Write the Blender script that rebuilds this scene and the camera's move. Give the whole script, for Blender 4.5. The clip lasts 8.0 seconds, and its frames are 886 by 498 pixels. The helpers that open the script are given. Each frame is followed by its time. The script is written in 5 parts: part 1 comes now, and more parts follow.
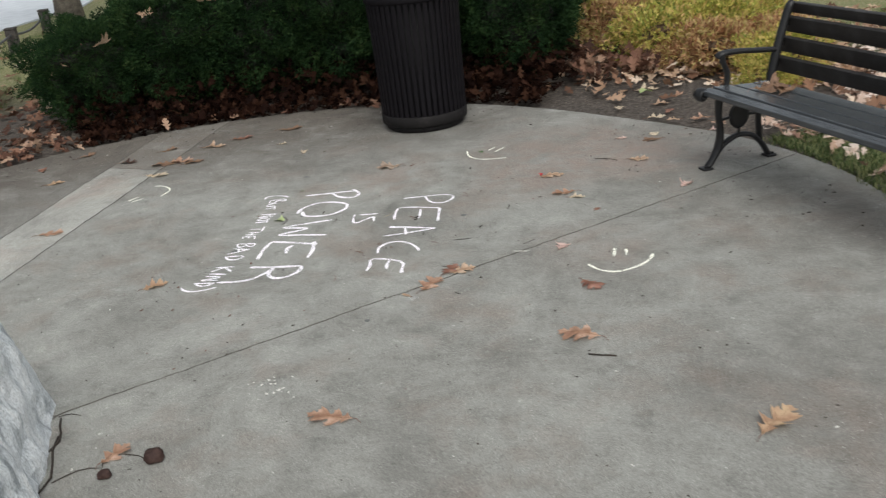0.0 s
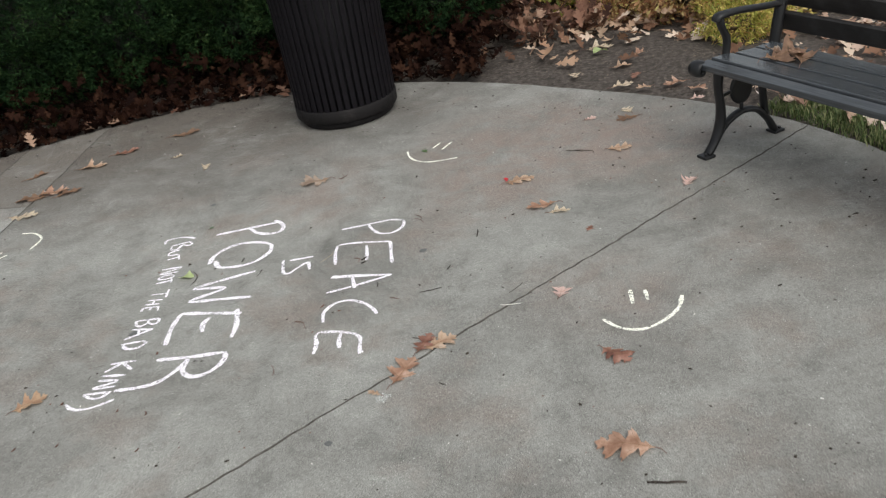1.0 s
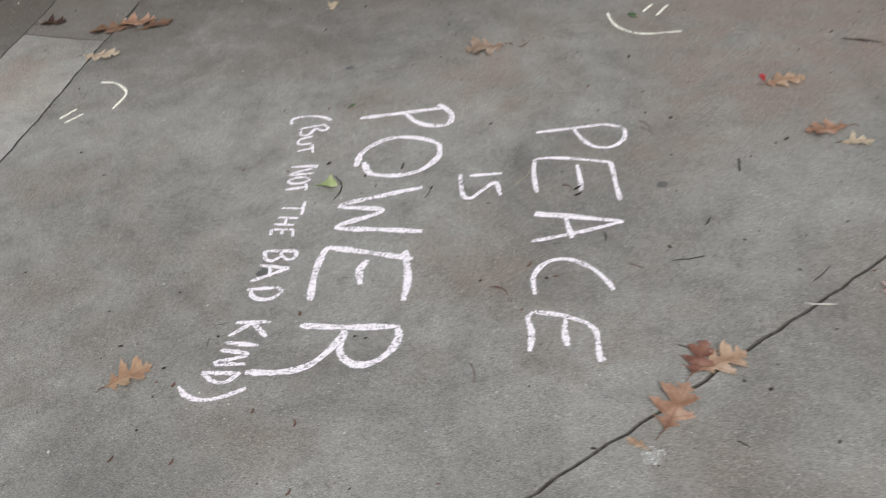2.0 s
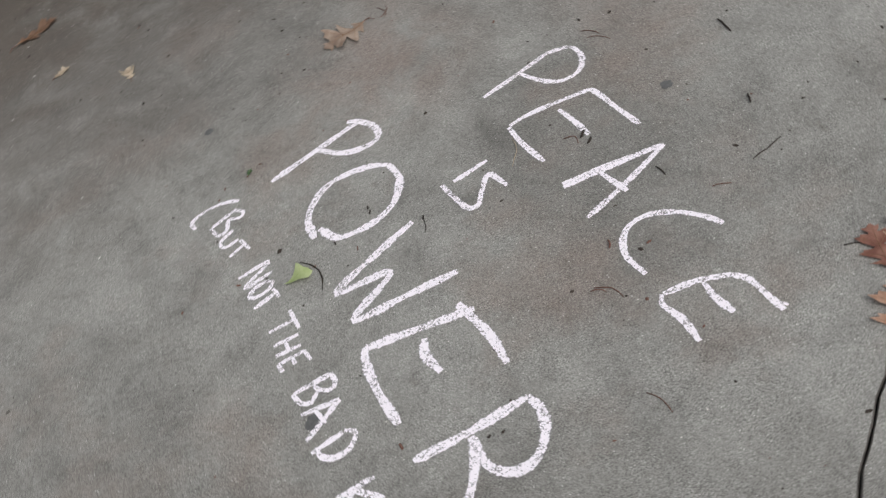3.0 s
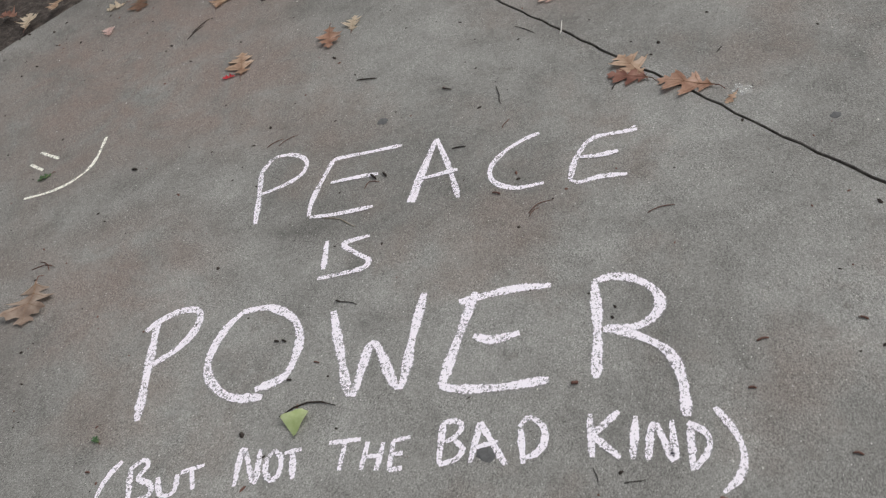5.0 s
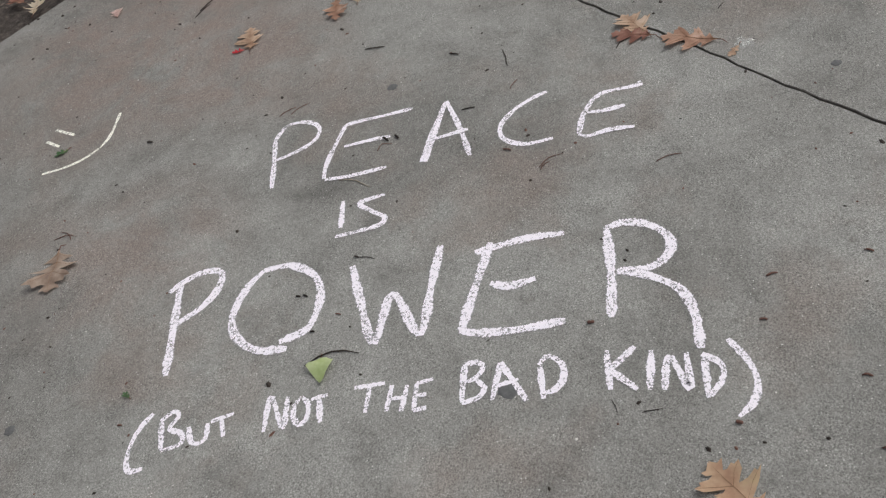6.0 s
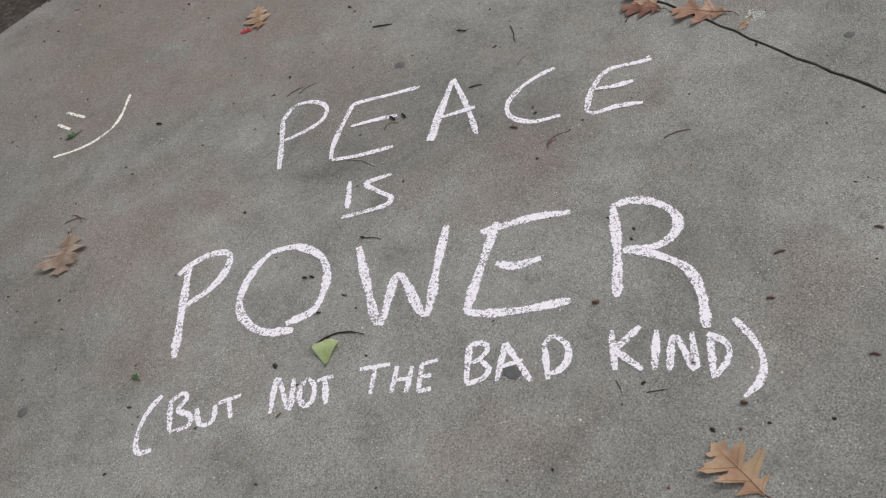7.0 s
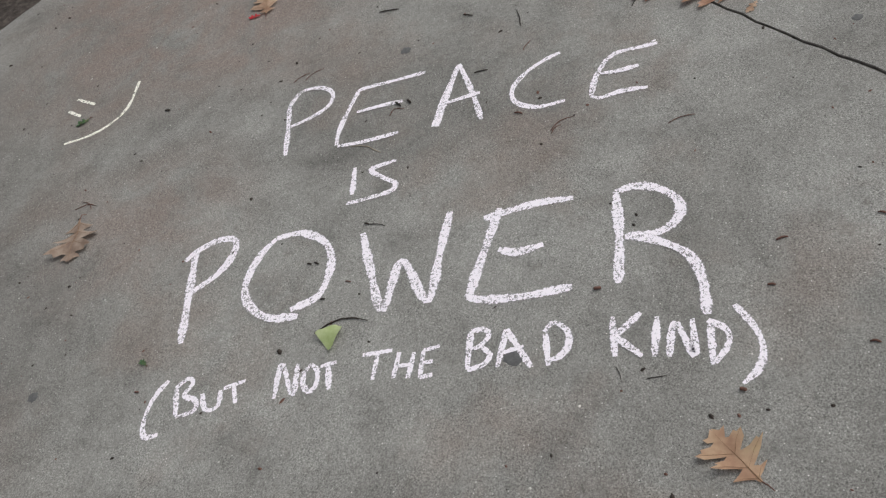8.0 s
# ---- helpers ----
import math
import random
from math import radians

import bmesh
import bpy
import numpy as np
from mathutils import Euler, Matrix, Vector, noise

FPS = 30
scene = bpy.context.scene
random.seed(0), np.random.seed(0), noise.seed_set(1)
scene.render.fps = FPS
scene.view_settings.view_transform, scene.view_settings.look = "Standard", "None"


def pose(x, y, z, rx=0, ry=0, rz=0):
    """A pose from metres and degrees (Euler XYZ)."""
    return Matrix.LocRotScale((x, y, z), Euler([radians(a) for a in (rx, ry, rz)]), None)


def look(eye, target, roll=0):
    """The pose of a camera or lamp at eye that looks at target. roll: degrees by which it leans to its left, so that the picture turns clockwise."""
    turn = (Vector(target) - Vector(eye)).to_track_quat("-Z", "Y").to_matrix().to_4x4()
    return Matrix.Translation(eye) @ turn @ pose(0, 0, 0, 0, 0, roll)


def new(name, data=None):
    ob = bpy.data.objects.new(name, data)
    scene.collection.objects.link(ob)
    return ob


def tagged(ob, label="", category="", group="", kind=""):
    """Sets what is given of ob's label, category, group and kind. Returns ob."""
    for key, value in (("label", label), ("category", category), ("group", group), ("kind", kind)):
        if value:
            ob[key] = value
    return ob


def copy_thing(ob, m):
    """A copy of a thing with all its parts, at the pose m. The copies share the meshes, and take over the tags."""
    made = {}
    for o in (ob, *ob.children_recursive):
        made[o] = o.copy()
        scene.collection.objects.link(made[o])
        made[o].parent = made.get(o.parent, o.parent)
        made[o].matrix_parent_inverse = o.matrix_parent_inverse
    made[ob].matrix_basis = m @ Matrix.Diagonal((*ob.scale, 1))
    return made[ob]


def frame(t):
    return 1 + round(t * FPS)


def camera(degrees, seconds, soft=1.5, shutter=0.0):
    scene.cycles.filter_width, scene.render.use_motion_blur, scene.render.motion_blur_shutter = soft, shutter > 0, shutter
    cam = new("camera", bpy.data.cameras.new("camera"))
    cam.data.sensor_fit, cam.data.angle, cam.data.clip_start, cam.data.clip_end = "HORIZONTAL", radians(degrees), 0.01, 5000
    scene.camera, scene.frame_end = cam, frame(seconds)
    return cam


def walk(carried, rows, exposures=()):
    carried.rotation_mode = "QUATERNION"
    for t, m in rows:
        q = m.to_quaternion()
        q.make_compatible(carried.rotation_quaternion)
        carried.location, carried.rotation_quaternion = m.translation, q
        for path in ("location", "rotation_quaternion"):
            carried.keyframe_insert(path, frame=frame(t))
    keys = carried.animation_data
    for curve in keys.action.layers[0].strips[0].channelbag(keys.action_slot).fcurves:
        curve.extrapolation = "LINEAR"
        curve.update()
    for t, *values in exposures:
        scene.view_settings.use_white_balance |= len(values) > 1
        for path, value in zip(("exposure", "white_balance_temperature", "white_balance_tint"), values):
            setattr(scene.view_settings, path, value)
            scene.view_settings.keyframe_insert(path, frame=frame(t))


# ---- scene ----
cam = camera(52.07, 8.0, soft=1.2, shutter=0.2)
PATH = [
    (0, (1.507, -0.021, 1.723), (0.932, 1.737, 0.961), -6.62),
    (0.5, (1.249, 0.486, 1.750), (0.562, 2.178, 0.936), -8.02),
    (1, (1.046, 1.049, 1.784), (0.653, 2.782, 0.867), -10.47),
    (1.5, (0.718, 1.593, 1.801), (0.314, 3.263, 0.777), -8.13),
    (2, (0.235, 2.103, 1.688), (-0.255, 3.570, 0.420), -8.36),
    (2.2, (0.090, 2.239, 1.670), (-0.391, 3.635, 0.321), -11.20),
    (3.3, (-0.670, 2.773, 1.598), (-0.487, 4.114, 0.126), -30.55),
    (3.5, (-0.840, 2.831, 1.602), (-0.462, 4.105, 0.106), -31.04),
    (4, (-1.254, 3.089, 1.496), (-0.481, 4.155, -0.010), -34.61),
    (4.2, (-1.330, 3.186, 1.594), (-0.427, 4.114, 0.070), -29.20),
    (5.3, (-1.977, 3.425, 1.516), (-0.601, 4.024, 0.194), -19.38),
    (5.5, (-1.987, 3.430, 1.524), (-0.616, 4.020, 0.193), -19.37),
    (6, (-1.979, 3.420, 1.511), (-0.656, 4.052, 0.151), -20.78),
    (6.5, (-1.960, 3.402, 1.507), (-0.665, 4.058, 0.131), -22.39),
    (7, (-1.956, 3.385, 1.502), (-0.683, 4.066, 0.118), -23.11),
    (7.5, (-1.952, 3.361, 1.502), (-0.696, 4.061, 0.112), -23.97),
    (8, (-1.945, 3.347, 1.501), (-0.710, 4.069, 0.104), -24.76),
]
EXPOSURES = [(0.0, 0.34, 6500, 6), (1.0, 0.34, 6500, 7), (1.5, 0.26, 6500, 9.5), (2.0, 0.10, 6500, 10), (3.5, -0.05, 6500, 10.5), (4.0, -0.10, 6500, 10.5), (5.5, -0.06, 6500, 10.5), (8.0, -0.10, 6500, 10)]
walk(cam, [(t, look(eye, target, roll)) for t, eye, target, roll in PATH], EXPOSURES)

from math import cos, pi, sin, tan

# ---------------------------------------------------------------- light
world = bpy.data.worlds.new("overcast_sky")
scene.world = world
world.use_nodes = True
wn, wl = world.node_tree.nodes, world.node_tree.links
sky = wn.new("ShaderNodeTexSky")
sky.sky_type, sky.sun_disc = "NISHITA", False
SUN_UP, SUN_ROUND = 52.0, 150.0
sky.sun_elevation, sky.sun_rotation = radians(SUN_UP), radians(SUN_ROUND)
sky.air_density, sky.dust_density, sky.ozone_density = 1.0, 4.0, 1.0
grey = wn.new("ShaderNodeHueSaturation")
grey.inputs["Saturation"].default_value = 0.28
wl.new(sky.outputs[0], grey.inputs["Color"])
wl.new(grey.outputs[0], wn["Background"].inputs["Color"])
wn["Background"].inputs["Strength"].default_value = 0.13
sun = new("sun", bpy.data.lights.new("sun", "SUN"))
sun.data.energy, sun.data.angle, sun.data.color = 0.7, radians(40), (1.0, 0.97, 0.93)
sun.matrix_world = look((0, 0, 20), (-20 * sin(radians(SUN_ROUND)) / tan(radians(SUN_UP)), -20 * cos(radians(SUN_ROUND)) / tan(radians(SUN_UP)), 0))

# ---------------------------------------------------------------- helpers
CX, CY, PAD = -0.94, 3.63, 3.33          # middle and radius of the round concrete pad


def part(name, bm, material, parent=None, label=""):
    me = bpy.data.meshes.new(name)
    bm.to_mesh(me)
    bm.free()
    me.materials.append(material)
    ob = new(name, me)
    if parent is not None:
        ob.parent = parent
    return tagged(ob, label)


def meshed(name, verts, faces, material, parent=None, label="", smooth=False):
    me = bpy.data.meshes.new(name)
    me.from_pydata([tuple(v) for v in verts], [], [tuple(f) for f in faces])
    me.materials.append(material)
    if smooth:
        me.shade_smooth()
    me.update()
    ob = new(name, me)
    if parent is not None:
        ob.parent = parent
    return tagged(ob, label)


def smooth(ob):
    ob.data.shade_smooth()
    return ob


def box(bm, cx, cy, cz, sx, sy, sz, bevel=0.0, turn=None):
    made = bmesh.ops.create_cube(bm, size=1.0)["verts"]
    bmesh.ops.scale(bm, vec=(sx, sy, sz), verts=made)
    if bevel:
        edges = list({e for v in made for e in v.link_edges})
        made = list({v for f in bmesh.ops.bevel(bm, geom=edges, offset=bevel, segments=2, affect="EDGES", profile=0.6)["faces"] for v in f.verts})
    m = Matrix.Translation((cx, cy, cz))
    if turn is not None:
        m = m @ turn
    bmesh.ops.transform(bm, matrix=m, verts=made)
    return bm


def tube(bm, path, radii, sides=8, flat=1.0):
    """A rounded bar along a path in space; flat squashes it along x."""
    pts = [Vector(p) for p in path]
    rings = []
    for n, p in enumerate(pts):
        a = (pts[min(n + 1, len(pts) - 1)] - pts[max(n - 1, 0)]).normalized()
        ref = Vector((1, 0, 0)) if abs(a.x) < 0.9 else Vector((0, 0, 1))
        u = (ref - a * ref.dot(a)).normalized()
        v = a.cross(u)
        r = radii[n] if isinstance(radii, (list, tuple)) else radii
        rings.append([bm.verts.new(p + u * (r * flat * cos(2 * pi * k / sides)) + v * (r * sin(2 * pi * k / sides))) for k in range(sides)])
    for a, b in zip(rings, rings[1:]):
        for k in range(sides):
            bm.faces.new((a[k], a[(k + 1) % sides], b[(k + 1) % sides], b[k]))
    bm.faces.new(rings[0][::-1])
    bm.faces.new(rings[-1])
    return bm


def curve_through(points, steps=8):
    """A smooth line through a few points (Catmull-Rom)."""
    p = [Vector(q) for q in points]
    p = [2 * p[0] - p[1]] + p + [2 * p[-1] - p[-2]]
    out = []
    for a, b, c, d in zip(p, p[1:], p[2:], p[3:]):
        for k in range(steps):
            t = k / steps
            out.append(0.5 * (2 * b + (c - a) * t + (2 * a - 5 * b + 4 * c - d) * t * t + (3 * b - a - 3 * c + d) * t ** 3))
    return out + [p[-2]]


# ---------------------------------------------------------------- materials
def material(name, rough=0.8, metal=0.0):
    m = bpy.data.materials.new(name)
    m.use_nodes = True
    b = m.node_tree.nodes["Principled BSDF"]
    b.inputs["Roughness"].default_value, b.inputs["Metallic"].default_value = rough, metal
    return m, m.node_tree.nodes, m.node_tree.links, b


def noise_tex(n, l, scale, detail=4.0, rough=0.55, vector=None, distort=0.0):
    t = n.new("ShaderNodeTexNoise")
    t.inputs["Scale"].default_value, t.inputs["Detail"].default_value = scale, detail
    t.inputs["Roughness"].default_value, t.inputs["Distortion"].default_value = rough, distort
    if vector is not None:
        l.new(vector, t.inputs["Vector"])
    return t.outputs["Fac"]


def ramp(n, l, value, stops):
    r = n.new("ShaderNodeValToRGB")
    while len(r.color_ramp.elements) < len(stops):
        r.color_ramp.elements.new(0.5)
    for e, (at, c) in zip(r.color_ramp.elements, stops):
        e.position, e.color = at, (*c, 1) if len(c) == 3 else c
    l.new(value, r.inputs["Fac"])
    return r.outputs["Color"]


def mix(n, l, fac, a, b, how="MIX"):
    x = n.new("ShaderNodeMix")
    x.data_type, x.blend_type = "RGBA", how
    for key, v in ((0, fac), (6, a), (7, b)):
        if isinstance(v, (int, float)):
            x.inputs[key].default_value = v
        elif isinstance(v, tuple):
            x.inputs[key].default_value = (*v, 1)
        else:
            l.new(v, x.inputs[key])
    return x.outputs[2]


def bump(n, l, bsdf, height, strength=0.4, distance=0.004):
    b = n.new("ShaderNodeBump")
    b.inputs["Strength"].default_value, b.inputs["Distance"].default_value = strength, distance
    l.new(height, b.inputs["Height"])
    l.new(b.outputs[0], bsdf.inputs["Normal"])


def place(n, scale=None):
    g = n.new("ShaderNodeNewGeometry")
    return g.outputs["Position"]


def grey3(v):
    return (v, v, v)


# Peaty patches mix brown staining with painted shade by hedge and under bench.
RUSTY, PEATY_SHADE = (0.95, 0.75, 0.65), (0.52, 0.46, 0.40)
STAINS_AND_SHADE = [(0.62, 5.58, 0.85, 0.75, RUSTY), (0.42, 5.00, 0.50, 0.6, RUSTY), (-0.47, 5.05, 0.45, 0.6, RUSTY), (1.16, 5.40, 0.55, 0.6, RUSTY), (0.95, 4.0, 0.45, 0.4, RUSTY),
          (-2.60, 5.95, 1.1, 1.0, PEATY_SHADE), (-1.70, 6.35, 0.9, 0.95, PEATY_SHADE), (-1.60, 5.20, 0.7, 0.45, PEATY_SHADE), (-3.2, 5.2, 0.8, 0.5, PEATY_SHADE), (2.0, 4.5, 0.8, 0.45, PEATY_SHADE)]


def concrete(name, tone, stained=1.0):
    """Weathered broom-finished concrete: mottles, rusty stains, fine aggregate; stained scales stains and painted
    shade.
    """
    m, n, l, b = material(name, 0.95)
    b.inputs["Specular IOR Level"].default_value = 0.12
    p = place(n)
    lo = (tone * 0.79, tone * 0.775, tone * 0.715)
    hi = (tone * 1.22, tone * 1.215, tone * 1.135)
    broad = ramp(n, l, noise_tex(n, l, 1.3, 7, 0.70, p, 0.5), [(0.36, lo), (0.64, hi)])
    blot = ramp(n, l, noise_tex(n, l, 6.5, 6, 0.68, p, 0.1), [(0.26, grey3(0.60)), (0.44, grey3(0.92)), (0.58, grey3(1.03)), (0.76, grey3(1.20))])
    c = mix(n, l, 0.85, broad, blot, "MULTIPLY")
    rust = ramp(n, l, noise_tex(n, l, 1.7, 6, 0.66, p), [(0.51, grey3(0)), (0.68, grey3(0.65))])
    c = mix(n, l, rust, c, (tone * 0.92, tone * 0.77, tone * 0.67))
    # Darker brown towards the hedge rim: leaf staining plus the hedge's shade in colour.
    d = n.new("ShaderNodeVectorMath")
    d.operation = "DISTANCE"
    l.new(p, d.inputs[0])
    d.inputs[1].default_value = (CX, CY, 0)
    rim = n.new("ShaderNodeMapRange")
    rim.inputs["From Min"].default_value, rim.inputs["From Max"].default_value = 1.35, 2.85
    l.new(d.outputs["Value"], rim.inputs["Value"])
    tannin_shade = mix(n, l, 1.0, rim.outputs[0], ramp(n, l, noise_tex(n, l, 2.6, 6, 0.68, p), [(0.26, grey3(0.0)), (0.52, grey3(1.0))]), "MULTIPLY")
    sep = n.new("ShaderNodeSeparateXYZ")
    l.new(p, sep.inputs[0])
    bed = n.new("ShaderNodeMapRange")
    bed.inputs["From Min"].default_value, bed.inputs["From Max"].default_value = 0.7, -1.0
    bed.inputs["To Min"].default_value, bed.inputs["To Max"].default_value = 0.22 * stained, stained
    l.new(sep.outputs["X"], bed.inputs["Value"])
    tannin_shade = mix(n, l, 1.0, tannin_shade, bed.outputs[0], "MULTIPLY")
    c = mix(n, l, tannin_shade, c, (tone * 0.40, tone * 0.36, tone * 0.318))
    blotch = ramp(n, l, noise_tex(n, l, 4.2, 7, 0.7, p, 0.6), [(0.36, grey3(0.0)), (0.60, grey3(1.0))])
    for x, y, reach, amount, tint in STAINS_AND_SHADE:
        gap = n.new("ShaderNodeVectorMath")
        gap.operation = "DISTANCE"
        l.new(p, gap.inputs[0])
        gap.inputs[1].default_value = (x, y, 0)
        fade = n.new("ShaderNodeMapRange")
        fade.interpolation_type = "SMOOTHSTEP"
        fade.inputs["From Min"].default_value, fade.inputs["From Max"].default_value = reach, reach * 0.25
        fade.inputs["To Max"].default_value = amount * stained
        l.new(gap.outputs["Value"], fade.inputs["Value"])
        c = mix(n, l, mix(n, l, 1.0, fade.outputs[0], blotch, "MULTIPLY"), c, tuple(tone * v for v in tint))
    grain = ramp(n, l, noise_tex(n, l, 250, 4, 0.8, p, 0.6), [(0.36, grey3(0.36)), (0.50, grey3(0.98)), (0.64, grey3(1.68))])
    worn = ramp(n, l, noise_tex(n, l, 9, 5, 0.7, p), [(0.35, grey3(0.52)), (0.65, grey3(0.97))])
    c = mix(n, l, worn, c, grain, "MULTIPLY")
    mid = ramp(n, l, noise_tex(n, l, 70, 5, 0.75, p, 0.4), [(0.30, grey3(0.76)), (0.5, grey3(1.0)), (0.70, grey3(1.20))])
    c = mix(n, l, 0.85, c, mid, "MULTIPLY")
    v = n.new("ShaderNodeTexVoronoi")
    v.inputs["Scale"].default_value = 135
    l.new(p, v.inputs["Vector"])
    chips = ramp(n, l, v.outputs["Distance"], [(0.13, grey3(1)), (0.24, grey3(0))])
    pick = ramp(n, l, v.outputs["Color"], [(0.72, grey3(0)), (0.92, grey3(1.0))])
    c = mix(n, l, mix(n, l, 1.0, chips, pick, "MULTIPLY"), c, (tone * 2.7, tone * 2.62, tone * 2.5))
    dots = ramp(n, l, v.outputs["Color"], [(0.16, grey3(0.8)), (0.28, grey3(0))])
    c = mix(n, l, mix(n, l, 1.0, chips, dots, "MULTIPLY"), c, (tone * 0.36, tone * 0.34, tone * 0.31))
    spots = ramp(n, l, noise_tex(n, l, 21, 5, 0.65, p), [(0.62, grey3(0)), (0.76, grey3(0.6))])
    c = mix(n, l, spots, c, (tone * 0.58, tone * 0.54, tone * 0.48))
    l.new(c, b.inputs["Base Color"])
    bump(n, l, b, noise_tex(n, l, 210, 4, 0.8, p), 0.40, 0.0022)
    return m


def chalk(name, colour, thin=0.0):
    """Powdery chalk rubbed on rough concrete: it misses the pits, and thins out to its edges."""
    m, n, l, b = material(name, 1.0)
    b.inputs["Base Color"].default_value = (*colour, 1)
    uv = n.new("ShaderNodeUVMap")
    sep = n.new("ShaderNodeSeparateXYZ")
    l.new(uv.outputs[0], sep.inputs[0])
    edge = ramp(n, l, sep.outputs["X"], [(0.0, grey3(0.0)), (0.22, grey3(0.78)), (0.78, grey3(0.78)), (1.0, grey3(0.0))])
    edge_b = n.new("ShaderNodeMath")
    edge_b.operation, edge_b.use_clamp = "MULTIPLY_ADD", False
    l.new(edge, edge_b.inputs[0])
    edge_b.inputs[1].default_value = 0.33
    p = place(n)
    pits = mix(n, l, 0.62, noise_tex(n, l, 105, 3, 0.65, p, 0.3), noise_tex(n, l, 240, 3, 0.75, p, 0.3))
    pressed = mix(n, l, 0.20, pits, noise_tex(n, l, 17, 3, 0.6, p))
    l.new(pressed, edge_b.inputs[2])
    cover = ramp(n, l, edge_b.outputs[0], [(0.692 + thin, grey3(0)), (0.732 + thin * 1.4, grey3(1))])
    powder = ramp(n, l, sep.outputs["X"], [(0.04, grey3(0.0)), (0.30, grey3(0.25 - thin)), (0.70, grey3(0.25 - thin)), (0.96, grey3(0.0))])
    cover = mix(n, l, 1.0, cover, powder, "LIGHTEN")
    clear = n.new("ShaderNodeBsdfTransparent")
    both = n.new("ShaderNodeMixShader")
    l.new(cover, both.inputs[0])
    l.new(clear.outputs[0], both.inputs[1])
    l.new(b.outputs[0], both.inputs[2])
    l.new(both.outputs[0], n["Material Output"].inputs["Surface"])
    return m


def leaf_material(name, dark, light, spread=0.0, rough=0.7, through_light=0.25, patch=28, gloss=0.3):
    """Dead or living leaf tissue: colour runs from leaf to leaf and with blotches inside a leaf."""
    m, n, l, b = material(name, rough)
    g = n.new("ShaderNodeNewGeometry")
    tc = n.new("ShaderNodeTexCoord")
    fac = noise_tex(n, l, patch, 4, 0.6, tc.outputs["Object"])
    b.inputs["Specular IOR Level"].default_value = gloss
    if spread:
        mx = n.new("ShaderNodeMath")
        mx.operation = "MULTIPLY_ADD"
        l.new(g.outputs["Random Per Island"], mx.inputs[0])
        mx.inputs[1].default_value = spread
        sub = n.new("ShaderNodeMath")
        sub.operation = "MULTIPLY_ADD"
        l.new(fac, sub.inputs[0])
        sub.inputs[1].default_value, sub.inputs[2].default_value = 1 - spread, 0.0
        l.new(sub.outputs[0], mx.inputs[2])
        fac = mx.outputs[0]
    stops = [(0.30, dark), (0.66, light)] if not isinstance(dark, list) else dark
    c = ramp(n, l, fac, stops)
    l.new(c, b.inputs["Base Color"])
    back = n.new("ShaderNodeBsdfTranslucent")
    l.new(c, back.inputs["Color"])
    both = n.new("ShaderNodeMixShader")
    both.inputs[0].default_value = through_light
    l.new(b.outputs[0], both.inputs[1])
    l.new(back.outputs[0], both.inputs[2])
    l.new(both.outputs[0], n["Material Output"].inputs["Surface"])
    return m


def painted_metal(name, colour, rough, worn, gloss=0.4):
    m, n, l, b = material(name, rough, 0.0)
    b.inputs["Specular IOR Level"].default_value = gloss
    tc = n.new("ShaderNodeTexCoord")
    c = ramp(n, l, noise_tex(n, l, 9, 6, 0.65, tc.outputs["Object"]), [(0.35, colour), (0.62, tuple(v * 1.35 for v in colour)), (0.76, worn)])
    l.new(c, b.inputs["Base Color"])
    r = ramp(n, l, noise_tex(n, l, 24, 4, 0.6, tc.outputs["Object"]), [(0.3, grey3(rough * 0.75)), (0.7, grey3(min(1, rough * 1.3)))])
    l.new(r, b.inputs["Roughness"])
    bump(n, l, b, noise_tex(n, l, 140, 3, 0.6, tc.outputs["Object"]), 0.2, 0.002)
    return m


def board_material(name, colour, rough):
    """Dark weathered boards, grain along x."""
    m, n, l, b = material(name, rough)
    tc = n.new("ShaderNodeTexCoord")
    st = n.new("ShaderNodeMapping")
    st.inputs["Scale"].default_value = (1.6, 26, 26)
    l.new(tc.outputs["Object"], st.inputs["Vector"])
    f = noise_tex(n, l, 3.5, 6, 0.65, st.outputs[0])
    c = ramp(n, l, f, [(0.28, tuple(v * 0.7 for v in colour)), (0.55, colour), (0.78, tuple(v * 1.7 for v in colour))])
    dust = ramp(n, l, noise_tex(n, l, 7, 5, 0.6, tc.outputs["Object"]), [(0.50, grey3(0)), (0.75, grey3(0.35))])
    l.new(mix(n, l, dust, c, (0.10, 0.10, 0.10)), b.inputs["Base Color"])
    bump(n, l, b, f, 0.35, 0.002)
    return m


def stone_material(name):
    m, n, l, b = material(name, 0.85)
    p = n.new("ShaderNodeTexCoord").outputs["Object"]
    st = n.new("ShaderNodeMapping")
    st.inputs["Scale"].default_value = (1, 1, 0.30)
    l.new(p, st.inputs["Vector"])
    c = ramp(n, l, noise_tex(n, l, 11, 7, 0.7, st.outputs[0], 0.8), [(0.30, (0.16, 0.175, 0.185)), (0.40, (0.42, 0.45, 0.47)), (0.50, (0.72, 0.75, 0.77)), (0.70, (0.88, 0.89, 0.89))])
    fleck = ramp(n, l, noise_tex(n, l, 120, 3, 0.7, p), [(0.33, grey3(0.5)), (0.5, grey3(1)), (0.7, grey3(1.3))])
    l.new(mix(n, l, 0.7, c, fleck, "MULTIPLY"), b.inputs["Base Color"])
    bump(n, l, b, noise_tex(n, l, 24, 8, 0.7, st.outputs[0]), 0.9, 0.02)
    return m


